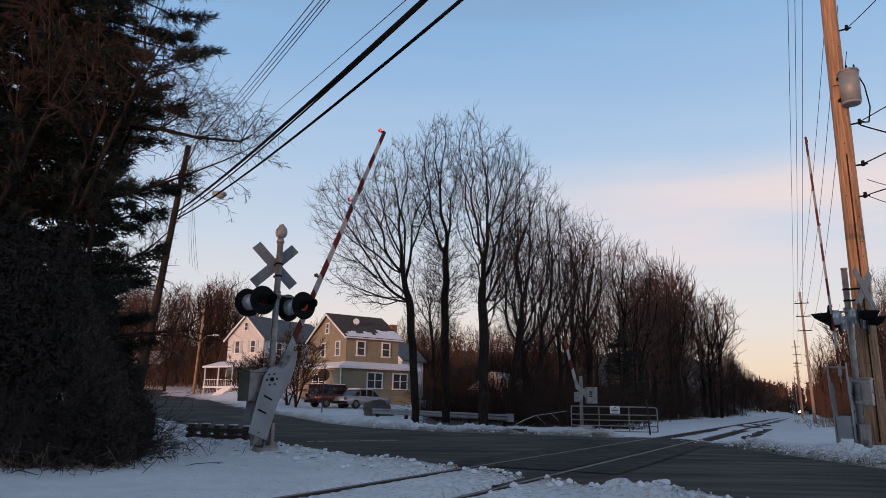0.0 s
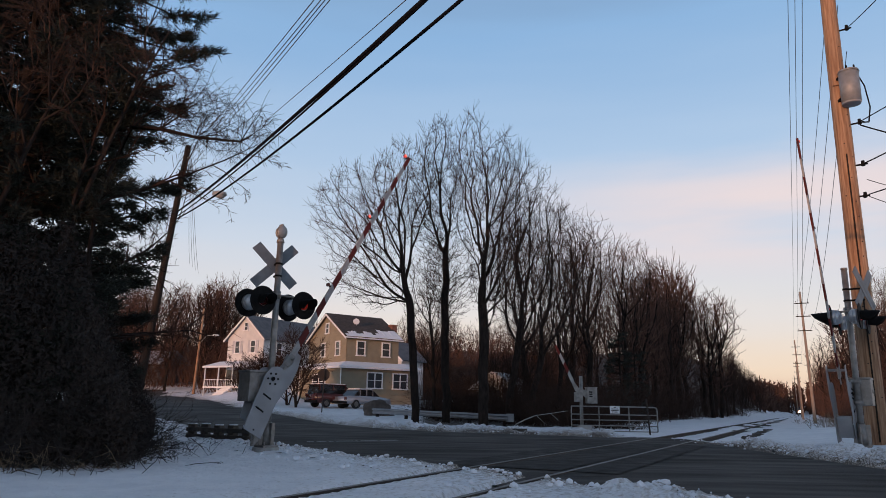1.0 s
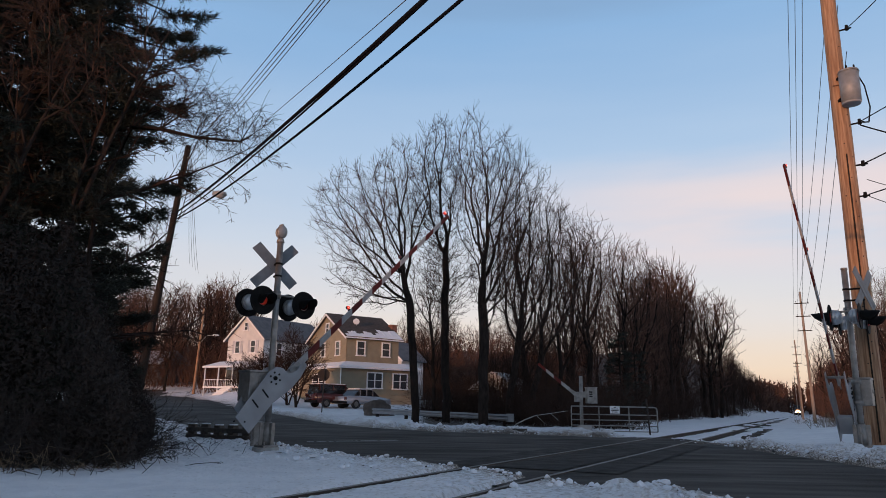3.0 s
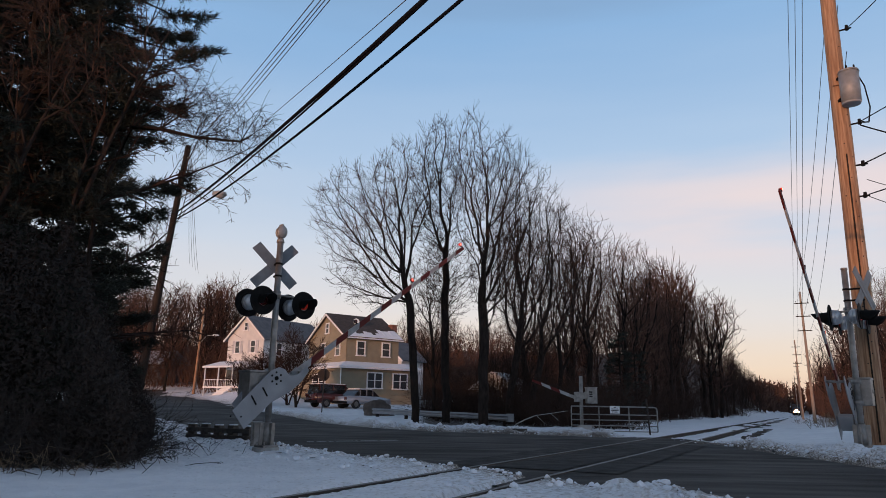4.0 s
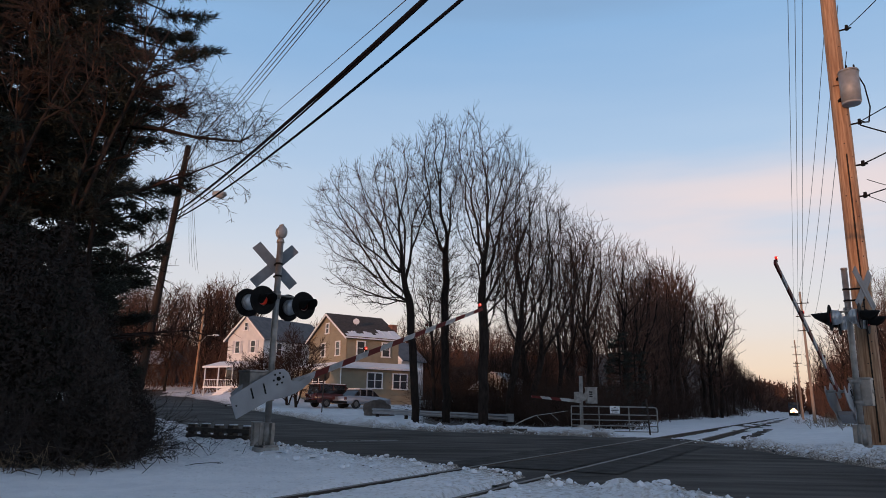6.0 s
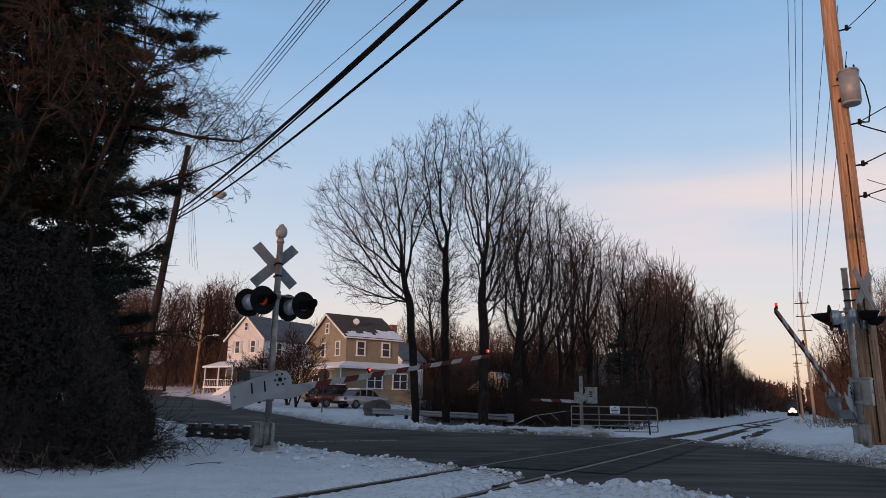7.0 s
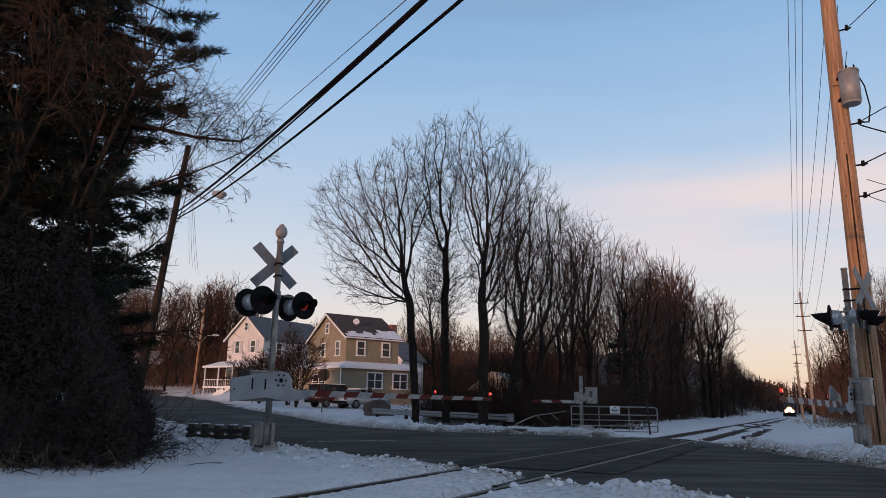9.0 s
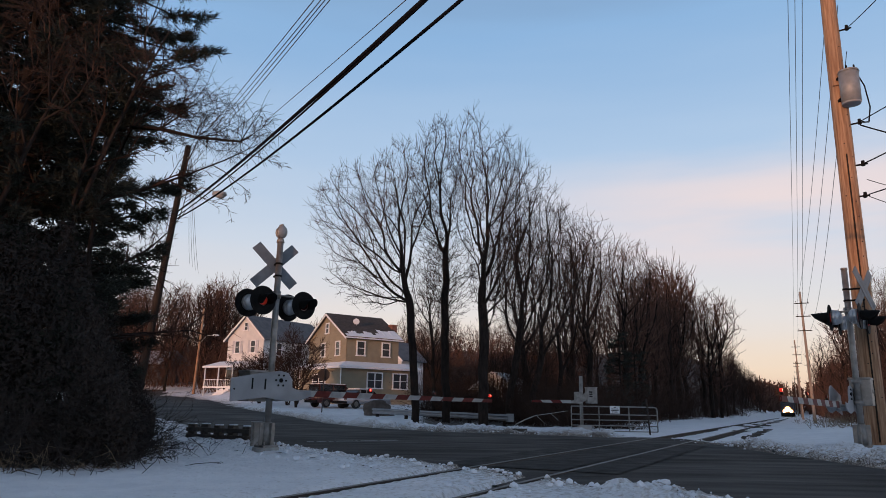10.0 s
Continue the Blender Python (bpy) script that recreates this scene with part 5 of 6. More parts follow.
def woods():
    rng = random.Random(12)
    spots = []

    def beside(s, side, h, red=False):
        x, y = track_point(s, side)
        spots.append((x, y, h / 13.0, red, s > 84))

    # along the left of the track: a first group, a taller one behind it, then lower trees to the far end
    for k in range(9):
        beside(46 + k * 2.2, -rng.uniform(8.5, 14.5) - (1.5 if k < 4 else 0), rng.uniform(14.6, 16.6), True)
    for k in range(5):
        beside(66 + k * 2.6, -rng.uniform(9.0, 16.0), rng.uniform(12.6, 14.2), True)
    for k in range(14):
        s = 78 + k * 2.3
        beside(s, -rng.uniform(8.4, 15.0), rng.uniform(16.2, 18.0) + (2.4 if 88 < s < 109 else 0.0), k % 3 > 0)
    for s, side in ((101, -7.2), (107, -6.8), (111, -8.0)):
        beside(s, side, 17.6, True)
    for k in range(26):
        beside(114 + k * 5.0, -rng.uniform(7.5, 15.0), rng.uniform(8.6, 10.6))
    # right of the track, close behind the line poles
    for k in range(46):
        s = 62 + k * 3.2
        beside(s, rng.uniform(6.3, 15.0) + (2.0 if s < 75 else 0), rng.uniform(10.5, 13.0), True)
    # on the hill behind the houses
    for k in range(60):
        x, y = -66 + k * 0.62 + rng.uniform(-1, 1), rng.uniform(97, 126)
        spots.append((x, y, rng.uniform(0.95, 1.28), True, True))
    for k in range(45):
        x, y = -28 + k * 0.95 + rng.uniform(-1, 1), rng.uniform(97, 122)
        spots.append((x, y, rng.uniform(0.58, 0.80), True, True))
    # saplings behind the stand
    for k in range(11):
        x, y = rng.uniform(-1.0, 8.0), rng.uniform(43, 54)
        spots.append((x, y, rng.uniform(0.30, 0.48), False, False))
    # deeper in the wood
    for k in range(26):
        x, y = track_point(rng.uniform(72, 200), -rng.uniform(15, 36))
        if x > 0.10 * y + 2:
            spots.append((x, y, rng.uniform(0.68, 0.85), False, True))
    protos = {}
    for i, (x, y, sc, red, far) in enumerate(spots):
        kind = (i * 7 + i // 5) % 5
        m = pose(x, y, z_at(x, y) - 0.1, 0, 0, rng.uniform(0, 360)) @ Matrix.Scale(sc, 4)
        if (kind, red, far) not in protos:
            t = tree_thing("woodland_tree", x, y, 0, (FAR_KINDS if far else KINDS)[kind], "leafless woodland tree, reddish-brown in low light" if red else "slender leafless tree in the dark woods by the track",
                           "tree", "woodland trees", BARK, TWIG_WARM_LIT if red else TWIG)
            t.matrix_basis = m
            protos[(kind, red, far)] = t
        else:
            o2 = copy_thing(protos[(kind, red, far)], pose(0, 0, 0))
            o2.matrix_basis = m


woods()


def thicket(name, spots, seed, mat, label, category, hmin, hmax, per=7, r=0.012, lean=0.5, curl=0.2):
    """Undergrowth: many thin wands that fork once or twice."""
    rng = np.random.default_rng(seed)
    paths = []
    for x, y in spots:
        z = z_at(x, y)
        for k in range(per):
            h = rng.uniform(hmin, hmax)
            d = np.array([rng.normal(0, lean), rng.normal(0, lean), 1.0])
            d /= np.linalg.norm(d)
            p = np.array([x + rng.normal(0, 0.4), y + rng.normal(0, 0.4), z - 0.05])
            pts = [p]
            for j in range(3):
                d = d + rng.normal(0, curl, 3) + np.array([0, 0, -0.5 * curl])
                d /= np.linalg.norm(d)
                pts.append(pts[-1] + d * h / 3)
            paths.append((pts, [r, r * 0.8, r * 0.6, r * 0.4]))
            for j in range(4):
                t = rng.integers(1, 3)
                e = d + rng.normal(0, 0.7, 3)
                e /= np.linalg.norm(e)
                q = pts[t] + (pts[t + 1] - pts[t]) * rng.uniform(0, 1)
                l = h * rng.uniform(0.2, 0.45)
                paths.append(([q, q + e * l * 0.5 + rng.normal(0, 0.03, 3), q + e * l], [r * 0.6, r * 0.5, r * 0.3]))
    v, f = tube_mesh(paths, 3)
    return tagged(raw(name, v.tolist(), f.tolist(), mat), label, category, kind="stuff")


rngs = random.Random(77)
thicket("undergrowth", [(x, y) for x, y in [(rngs.uniform(-1.0, 9.5), rngs.uniform(33.5, 52)) for _ in range(430)] if y > 41.5 - 0.72 * (x + 3.9) + 1.2 and y > 33.6], 5, TWIG, "dark tangled leafless undergrowth beneath the trees", "undergrowth", 0.6, 3.0, 8, 0.012)
thicket("undergrowth", [track_point(rngs.uniform(40, 200), -rngs.uniform(6.5, 14)) for _ in range(300)], 6, TWIG, "dark leafless brush along the railway", "undergrowth", 1.2, 4.4, 7, 0.017, 0.35)
thicket("undergrowth", [track_point(rngs.uniform(60, 200), rngs.uniform(6.5, 14)) for _ in range(260)], 7, TWIG_WARM_LIT, "reddish leafless brush along the railway", "undergrowth", 1.2, 4.5, 8, 0.02, 0.35)
thicket("undergrowth", [(rngs.uniform(-66, 20), rngs.uniform(96, 118)) for _ in range(460)], 8, TWIG_WARM_LIT, "reddish leafless brush on the wooded hill", "undergrowth", 2.5, 8.5, 8, 0.045, 0.3)


def far_woods():
    """The hazy end of the wood, far along the line, and the wooded skyline."""
    rng = np.random.default_rng(5)
    paths = []
    for k in range(1500):
        s = rng.uniform(220, 500)
        side = rng.uniform(7, 40) * (1 if rng.random() < 0.5 else -1)
        if k % 3 == 0:
            s, side = rng.uniform(440, 500), rng.uniform(-70, 70)
        x, y = track_point(s, side)
        h = rng.uniform(14, 19) if s > 400 else rng.uniform(8, 12)
        d = np.array([rng.normal(0, 0.06), rng.normal(0, 0.06), 1.0])
        p = np.array([x, y, -0.2])
        paths.append(([p, p + d * h * 0.5, p + d * h], [0.40, 0.3, 0.1]))
        for j in range(20):
            t = rng.uniform(0.1, 0.95)
            q = p + d * h * t
            e = np.array([rng.normal(0, 0.6), rng.normal(0, 0.6), rng.uniform(0.3, 1.0)])
            e /= np.linalg.norm(e)
            l = rng.uniform(1.5, 4.0) * (1.1 - 0.6 * t)
            paths.append(([q, q + e * l], [0.26, 0.12]))
    v, f = tube_mesh(paths, 3)
    tagged(raw("far_woods", v.tolist(), f.tolist(), TWIG_WARM_LIT), "distant leafless woods closing the railway cutting", "woods", kind="stuff")


far_woods()
thicket("undergrowth", [(x, y) for x, y in [(rngs.uniform(2, 34), rngs.uniform(54, 88)) for _ in range(420)] if x * TN[0] + y * TN[1] - TRACK_OFF < -8.5], 11, TWIG, "brown leafless thicket filling the wood", "undergrowth", 1.2, 3.4, 8, 0.022, 0.3)


def needle_mesh(points, dirs, rng, per=9, length=0.16, width=0.016):
    """Small needle sprays at the given points."""
    n = len(points)
    P = np.repeat(points, per, 0)
    D = np.repeat(dirs, per, 0) * 0.8 + rng.normal(0, 0.55, (n * per, 3))
    D /= np.linalg.norm(D, axis=1, keepdims=True)
    S = np.cross(D, rng.normal(0, 1, (n * per, 3)))
    S /= np.linalg.norm(S, axis=1, keepdims=True) + 1e-9
    L = length * rng.uniform(0.6, 1.25, (n * per, 1))
    P = P + rng.normal(0, 0.05, P.shape)
    V = np.stack([P - S * width / 2, P + S * width / 2, P + D * L], 1).reshape(-1, 3)
    F = np.arange(len(V)).reshape(-1, 3)
    return V, F


def evergreen(x, y, height, reach, seed, label, low=1.5, density=1.0, r=0.22, whorl=8, width=0.026, length=0.19, per=7, reaches=None):
    t = thing("evergreen_tree", pose(x, y, z_at(x, y) - 0.05), label, "tree", "evergreens")
    rng = np.random.default_rng(seed)
    trunk = [([np.array([0, 0, -0.1]), np.array([0.05, 0, height * 0.33]), np.array([0, 0.08, height * 0.66]), np.array([0, 0, height])], [r, r * 0.8, r * 0.5, 0.03])]
    limbs, P, D = [], [], []
    z = low
    while z < height - 0.4:
        for k in range(whorl if reaches is None or z < 8.3 else whorl // 2 + 2):
            a = rng.uniform(0, 2 * math.pi)
            l = reach * (0.84 + 0.30 * math.exp(-((z - 8.6) / 2.2) ** 2)) * (1 - 0.75 * (z / height) ** 2.2) * rng.uniform(0.55, 1.05)
            if reaches is not None:
                l = float(np.interp(z, *reaches)) * rng.uniform(0.6, 1.03)
            d = np.array([math.cos(a), math.sin(a), rng.uniform(-0.15, 0.25)])
            p = np.array([0, 0, z + rng.uniform(-0.2, 0.2)])
            pts = [p, p + d * l * 0.4 + np.array([0, 0, -0.05 * l]), p + d * l * 0.75 + np.array([0, 0, -0.06 * l]), p + d * l + np.array([0, 0, 0.02 * l])]
            limbs.append((pts, [0.045, 0.035, 0.02, 0.008]))
            arr = np.array(pts)
            for j in range(int(13 * density * max(1.0, l / 2))):
                f = rng.uniform(0.25, 1.0) ** 0.8 * 3
                i = min(int(f), 2)
                c = arr[i] + (arr[i + 1] - arr[i]) * (f - i)
                side = np.array([-d[1], d[0], 0]) * rng.choice([-1, 1])
                e = d * rng.uniform(0.4, 1.0) + side * rng.uniform(0.2, 1.0) + np.array([0, 0, rng.uniform(-0.35, 0.25)])
                e /= np.linalg.norm(e)
                ll = rng.uniform(0.25, 0.75) * (1.15 - f / 4)
                limbs.append(([c, c + e * ll * 0.5, c + e * ll + np.array([0, 0, 0.04])], [0.012, 0.009, 0.004]))
                for g in np.linspace(0.25, 1.0, 6):
                    P.append(c + e * ll * g)
                    D.append(e + np.array([0, 0, 0.25]))
        z += rng.uniform(0.38, 0.62)
    v, f = tube_mesh(trunk, 8)
    raw("trunk", v.tolist(), f.tolist(), BARK, t, True)
    v, f = tube_mesh(limbs, 3)
    raw("branching", v.tolist(), f.tolist(), BARK, t)
    v, f = needle_mesh(np.array(P), np.array(D), rng, per, length, width)
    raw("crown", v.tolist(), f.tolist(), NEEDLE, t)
    return t


EVERGREEN = "tall dark evergreen tree wound with vines at the roadside"
evergreen(-9.0, 13.8, 17.5, 4.6, 1, EVERGREEN, 1.0, 0.9, whorl=12, reaches=((1, 3.2, 4.2, 5.0, 6.6, 8.3, 9.2, 11, 17.5), (3.2, 3.4, 4.3, 3.6, 3.2, 3.5, 4.2, 4.4, 0.8)))
evergreen(-11.6, 14.5, 11.0, 4.3, 2, EVERGREEN, 0.8, 0.9, whorl=10, width=0.035, length=0.22, per=6)
evergreen(-11.6, 18.4, 16.0, 3.6, 3, EVERGREEN, 2.0, 0.8, whorl=10, width=0.045, length=0.26, per=5)
evergreen(-15.5, 18.0, 11.5, 4.5, 4, EVERGREEN, 0.8, 0.6, width=0.05, length=0.28, per=5)
SPRUCE = "dark evergreen among bare trees by the railway"
evergreen(12.6, 49.5, 6.4, 1.5, 5, SPRUCE, 0.4, 0.35, 0.12, 5, 0.03, 0.18, 5)
evergreen(14.2, 51.5, 5.6, 1.4, 6, SPRUCE, 0.4, 0.35, 0.12, 5, 0.03, 0.18, 5)
evergreen(-41.5, 108.0, 7.0, 2.0, 8, "dark evergreen behind the garage", 0.3, 0.5, 0.12, 6, 0.07, 0.3, 4)

# bare trees and brambles in front of the evergreens
for k, (x, y, h, lean) in enumerate([(-8.6, 11.6, 8.0, (-0.04, 0.05)), (-10.2, 12.2, 9.0, (-0.05, -0.05)), (-8.2, 13.0, 8.6, (0.0, 0.0)), (-9.2, 10.9, 6.5, (0.05, 0.0))]):
    ms = tree_meshes(90 + k, h, 0.09, (9, 7, 6, 5), lean, -0.01, 0.16, ((0.36, 0.55), 0.10, (0.5, 1.0)), 0.004)
    tree_thing("bare_tree", x, y, 70 * k, ms, "leafless tree tangled with vines in front of evergreens", "tree", "bare trees", BARK, TWIG)
# a bare limb that reaches out of the evergreens over the road
limb = grown_tree(140, [(2.0, 0, 6.1, 1.15, 0.8, 0.55), (1.2, 0, 6.75, 0.95, 0.8, 0.45)], 420, 0.045, 0.004, [(0, 0, -0.2), (-0.2, 0, 4.5), (0.3, 0, 6.3), (0.75, 0, 6.08), (1.3, 0, 5.92), (2.4, 0, 5.86)], 3, (0.15, 0.45), 0.55, 0.012)
tree_thing("bare_tree", -6.35, 12.6, 0, limb, "leafless tree with a drooping limb among evergreens", "tree", "bare trees", BARK, BARK)
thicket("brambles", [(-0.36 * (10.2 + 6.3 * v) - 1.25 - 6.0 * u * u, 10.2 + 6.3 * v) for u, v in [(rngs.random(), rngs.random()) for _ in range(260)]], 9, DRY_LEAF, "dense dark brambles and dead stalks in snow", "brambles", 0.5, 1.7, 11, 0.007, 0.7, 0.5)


def dead_leaves():
    """Withered leaves and dark small foliage that hang through the brambles."""
    rng = np.random.default_rng(15)
    P = []
    for k in range(26000):
        y = rng.uniform(10.2, 17.5)
        x = -0.36 * y - 0.7 - 6.0 * rng.random() ** 1.5
        h = 0.1 + 3.6 * rng.random() ** 1.3 * min(1.0, (-0.36 * y - 0.5 - x) / 1.6)
        P.append((x, y, z_at_fast(x, y) + h))
    P = np.array(P)
    D = rng.normal(0, 1, P.shape) + np.array([0, 0, -0.4])
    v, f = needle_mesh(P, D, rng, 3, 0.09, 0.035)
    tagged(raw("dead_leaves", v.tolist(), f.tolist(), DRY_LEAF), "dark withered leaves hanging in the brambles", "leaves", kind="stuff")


def z_at_fast(x, y):
    return 0.06


dead_leaves()
thicket("brambles", [(-5.6 - 5.0 * rngs.random(), 0) for _ in range(0)] + [(-4.6 - k * 0.16, 9.4 + rngs.uniform(-0.3, 1.6) + abs(k - 12) * 0.05) for k in range(36)], 10, STRAW, "dry broken weed stalks in the snow", "dry weeds", 0.12, 0.5, 5, 0.006, 0.6)


# ---- train ----
def build_train():
    x, y = track_point(400)
    t = thing("locomotive", pose(x, y, 0, 0, 0, -math.degrees(TRACK_AZ)), "dark diesel locomotive approaching with bright headlights", "locomotive")
    bm = bmesh.new()
    add_box(bm, (2.9, 16, 0.5), (0, 8, 1.35), bevel=0.05)
    add_box(bm, (2.2, 3.0, 1.4), (0, 1.6, 2.25), bevel=0.12)
    add_box(bm, (2.9, 2.4, 2.4), (0, 4.2, 2.8), bevel=0.15)
    add_box(bm, (2.0, 10.0, 2.3), (0, 10.6, 2.75), bevel=0.12)
    part("body", bm, LOCO, t)
    bm = bmesh.new()
    add_box(bm, (2.8, 0.2, 0.9), (0, -0.1, 0.55), (15, 0, 0), bevel=0.03)
    part("pilot", bm, BLACK, t)
    bm = bmesh.new()
    add_box(bm, (2.5, 0.06, 0.6), (0, 2.98, 3.5))
    part("windscreen", bm, CAR_GLASS, t)
    # oversized lenses, each backed by a glowing disc that stands in for glare
    for s, z, r in ((-0.66, 1.30, 0.28), (0.66, 1.30, 0.28), (0.0, 1.70, 0.45)):
        bm = bmesh.new()
        add_tube(bm, (s, -0.22, z), (s, -0.16, z), r * 1.45, r * 1.45, 18)
        halo = part("headlight", bm, HEADLIGHT_HALO, t, "orange glare disc around a bright lamp lens")
        bm = bmesh.new()
        add_tube(bm, (s, -0.27, z), (s, -0.225, z), r, r, 18)
        part("lens", bm, HEADLIGHT, halo)
    for yy in (2.2, 4.6, 11.6, 14.0):
        for s in (-1, 1):
            bm = bmesh.new()
            add_tube(bm, (s * 0.68, yy, 0.5), (s * 0.81, yy, 0.5), 0.5, n=20)
            part("wheel", bm, RAIL, t)
    return t


train = build_train()


# ---- roadside things ----
def guard_rail():
    g = thing("guard_rail", Matrix.Identity(4), "weathered galvanised steel guard rail along the snowy bank", "guard rail")
    a, b = Vector((-3.9, 41.5, 0)), Vector((3.45, 36.2, 0))
    d = (b - a).normalized()
    nrm = Vector((d.y, -d.x, 0))
    prof = [(0.0, -0.155), (0.06, -0.12), (0.08, -0.07), (0.0, -0.02), (0.0, 0.02), (0.08, 0.07), (0.06, 0.12), (0.0, 0.155)]
    bm = bmesh.new()
    za, zb = z_at(a.x, a.y) * 0.4 + 0.50, 0.45
    rows = []
    for base, z in ((a, za), (b, zb)):
        for off in (0.0, -0.006):
            rows.append([bm.verts.new(base + nrm * (o + off) + Vector((0, 0, z + h))) for o, h in prof])
    for r1, r2 in ((rows[0], rows[2]), (rows[1], rows[3])):
        for i in range(len(prof) - 1):
            bm.faces.new((r1[i], r2[i], r2[i + 1], r1[i + 1]))
    for r1, r2 in ((rows[0], rows[1]), (rows[2], rows[3])):
        for i in range(len(prof) - 1):
            bm.faces.new((r1[i], r1[i + 1], r2[i + 1], r2[i]))
    part("rail_beam", bm, WEIGHT_GREY, g)
    bm = bmesh.new()
    add_box(bm, (0.42, 0.05, 0.40), (b.x + d.x * 0.12, b.y + d.y * 0.12, zb), (0, 0, math.degrees(math.atan2(d.y, d.x))), bevel=0.01)
    part("end_piece", bm, WEIGHT_GREY, g)
    for k in range(5):
        p = a.lerp(b, 0.03 + 0.235 * k)
        bm = bmesh.new()
        add_box(bm, (0.12, 0.18, 0.95), (p.x - nrm.x * 0.1, p.y - nrm.y * 0.1, za + (zb - za) * k / 4 - 0.3), (0, 0, math.degrees(math.atan2(d.y, d.x))), bevel=0.008)
        part("rail_post", bm, POLE_DARK, g)


guard_rail()


def farm_gate():
    z0 = -0.06
    g = thing("farm_gate", pose(5.36, 29.4, z0, 0, 0, -2), "closed tubular steel farm gate with small white sign", "gate")
    W, Hh = 3.55, 1.16
    for k, z in enumerate((0.14, 0.36, 0.58, 0.80, 1.12)):
        tube_part("gate_bar", (0.05, 0, z), (W - (0.12 if k == 4 else 0), 0, z), 0.022 if k < 4 else 0.026, GALV, g, n=8)
    for x in (0.05, 1.18, 2.40):
        tube_part("gate_upright", (x, 0.0, 0.14), (x, 0.0, 1.12), 0.022, GALV, g, n=8)
    bm = bmesh.new()
    pts = [(W - 0.12, 1.12), (W - 0.03, 1.09), (W, 1.0), (W, 0.14)]
    for p, q in zip(pts, pts[1:]):
        add_tube(bm, (p[0], 0, p[1]), (q[0], 0, q[1]), 0.026, n=8)
    part("gate_end", bm, GALV, g)
    bm = bmesh.new()
    add_box(bm, (0.40, 0.012, 0.30), (1.82, -0.035, 1.0), bevel=0.004)
    sign = part("warning_sign", bm, WHITE_TRIM, g, "white sign with unreadable dark lines")
    for z, w in ((1.09, 0.08), (1.03, 0.28), (0.97, 0.30), (0.91, 0.22)):
        box_part("sign_line", (w, 0.006, 0.028), (1.82, -0.045, z), BLACK, sign)
    bm = bmesh.new()
    add_tube(bm, (3.25, -0.12, -0.3), (3.12, -0.12, 1.45), 0.035, n=8)
    tagged(mesh_object("steel_post", bm, RAIL), "rusty leaning steel post beside the farm gate", "post").matrix_basis = pose(5.36, 29.4, z0)


farm_gate()


def car(x, y, turn, prof, cabin, width, paint, label, wheels, tail):
    c = thing("car", pose(x, y, z_at(x, y) - 0.02, 0, 0, turn), label, "car", "parked cars")
    bm = bmesh.new()
    add_prism(bm, prof, width, Matrix.Identity(4))
    bmesh.ops.bevel(bm, geom=[e for e in bm.edges if abs(e.verts[0].co.y - e.verts[1].co.y) < 0.01], offset=0.10, segments=3, affect="EDGES", clamp_overlap=True)
    for f in bm.faces:
        f.smooth = True
    body = part("body", bm, paint, c)
    bm = bmesh.new()
    add_prism(bm, cabin, width - 0.22, Matrix.Identity(4))
    bmesh.ops.bevel(bm, geom=[e for e in bm.edges if abs(e.verts[0].co.y - e.verts[1].co.y) < 0.01], offset=0.08, segments=2, affect="EDGES", clamp_overlap=True)
    part("glasshouse", bm, CAR_GLASS, c)
    roof = [(x0 * 0.9 + sum(p[0] for p in cabin) / len(cabin) * 0.1, z0) for x0, z0 in cabin if z0 > 1.2]
    top = max(z for _, z in cabin)
    xs = [p[0] for p in cabin if p[1] > top - 0.06]
    bm = bmesh.new()
    add_box(bm, (max(xs) - min(xs) + 0.1, width - 0.25, 0.06), ((max(xs) + min(xs)) / 2, 0, top), bevel=0.02)
    for xx in (min(xs), (min(xs) + max(xs)) / 2, max(xs)):
        for s in (-1, 1):
            add_box(bm, (0.07, 0.04, 0.5), (xx, s * (width / 2 - 0.12), top - 0.22))
    part("roof", bm, paint, c)
    bm = bmesh.new()
    add_box(bm, (max(xs) - min(xs), width - 0.35, 0.07), ((max(xs) + min(xs)) / 2, 0, top + 0.05), bevel=0.03)
    part("snow_cover", bm, SNOW_FAR, c)
    for wx in wheels:
        for s in (-1, 1):
            bm = bmesh.new()
            add_tube(bm, (wx, s * (width / 2 - 0.2), 0.33), (wx, s * (width / 2 + 0.01), 0.33), 0.33, n=20)
            w = part("wheel", bm, RUBBER, c)
            bm = bmesh.new()
            add_tube(bm, (wx, s * (width / 2 - 0.1), 0.33), (wx, s * (width / 2 + 0.02), 0.33), 0.20, n=14)
            part("rim", bm, GALV, w)
    ends = min(p[0] for p in prof), max(p[0] for p in prof)
    for s in (-1, 1):
        box_part("tail_light", (0.06, 0.25, 0.22), (ends[0] - 0.0, s * (width / 2 - 0.2), tail), LENS_DARK, c, bevel=0.01)
        box_part("headlamp", (0.06, 0.3, 0.14), (ends[1] - 0.02, s * (width / 2 - 0.25), 0.68), GALV, c, bevel=0.01)
    bm = bmesh.new()
    add_box(bm, (0.14, width - 0.1, 0.18), (ends[0], 0, 0.45), bevel=0.03)
    part("bumper", bm, BLACK, c)
    return c


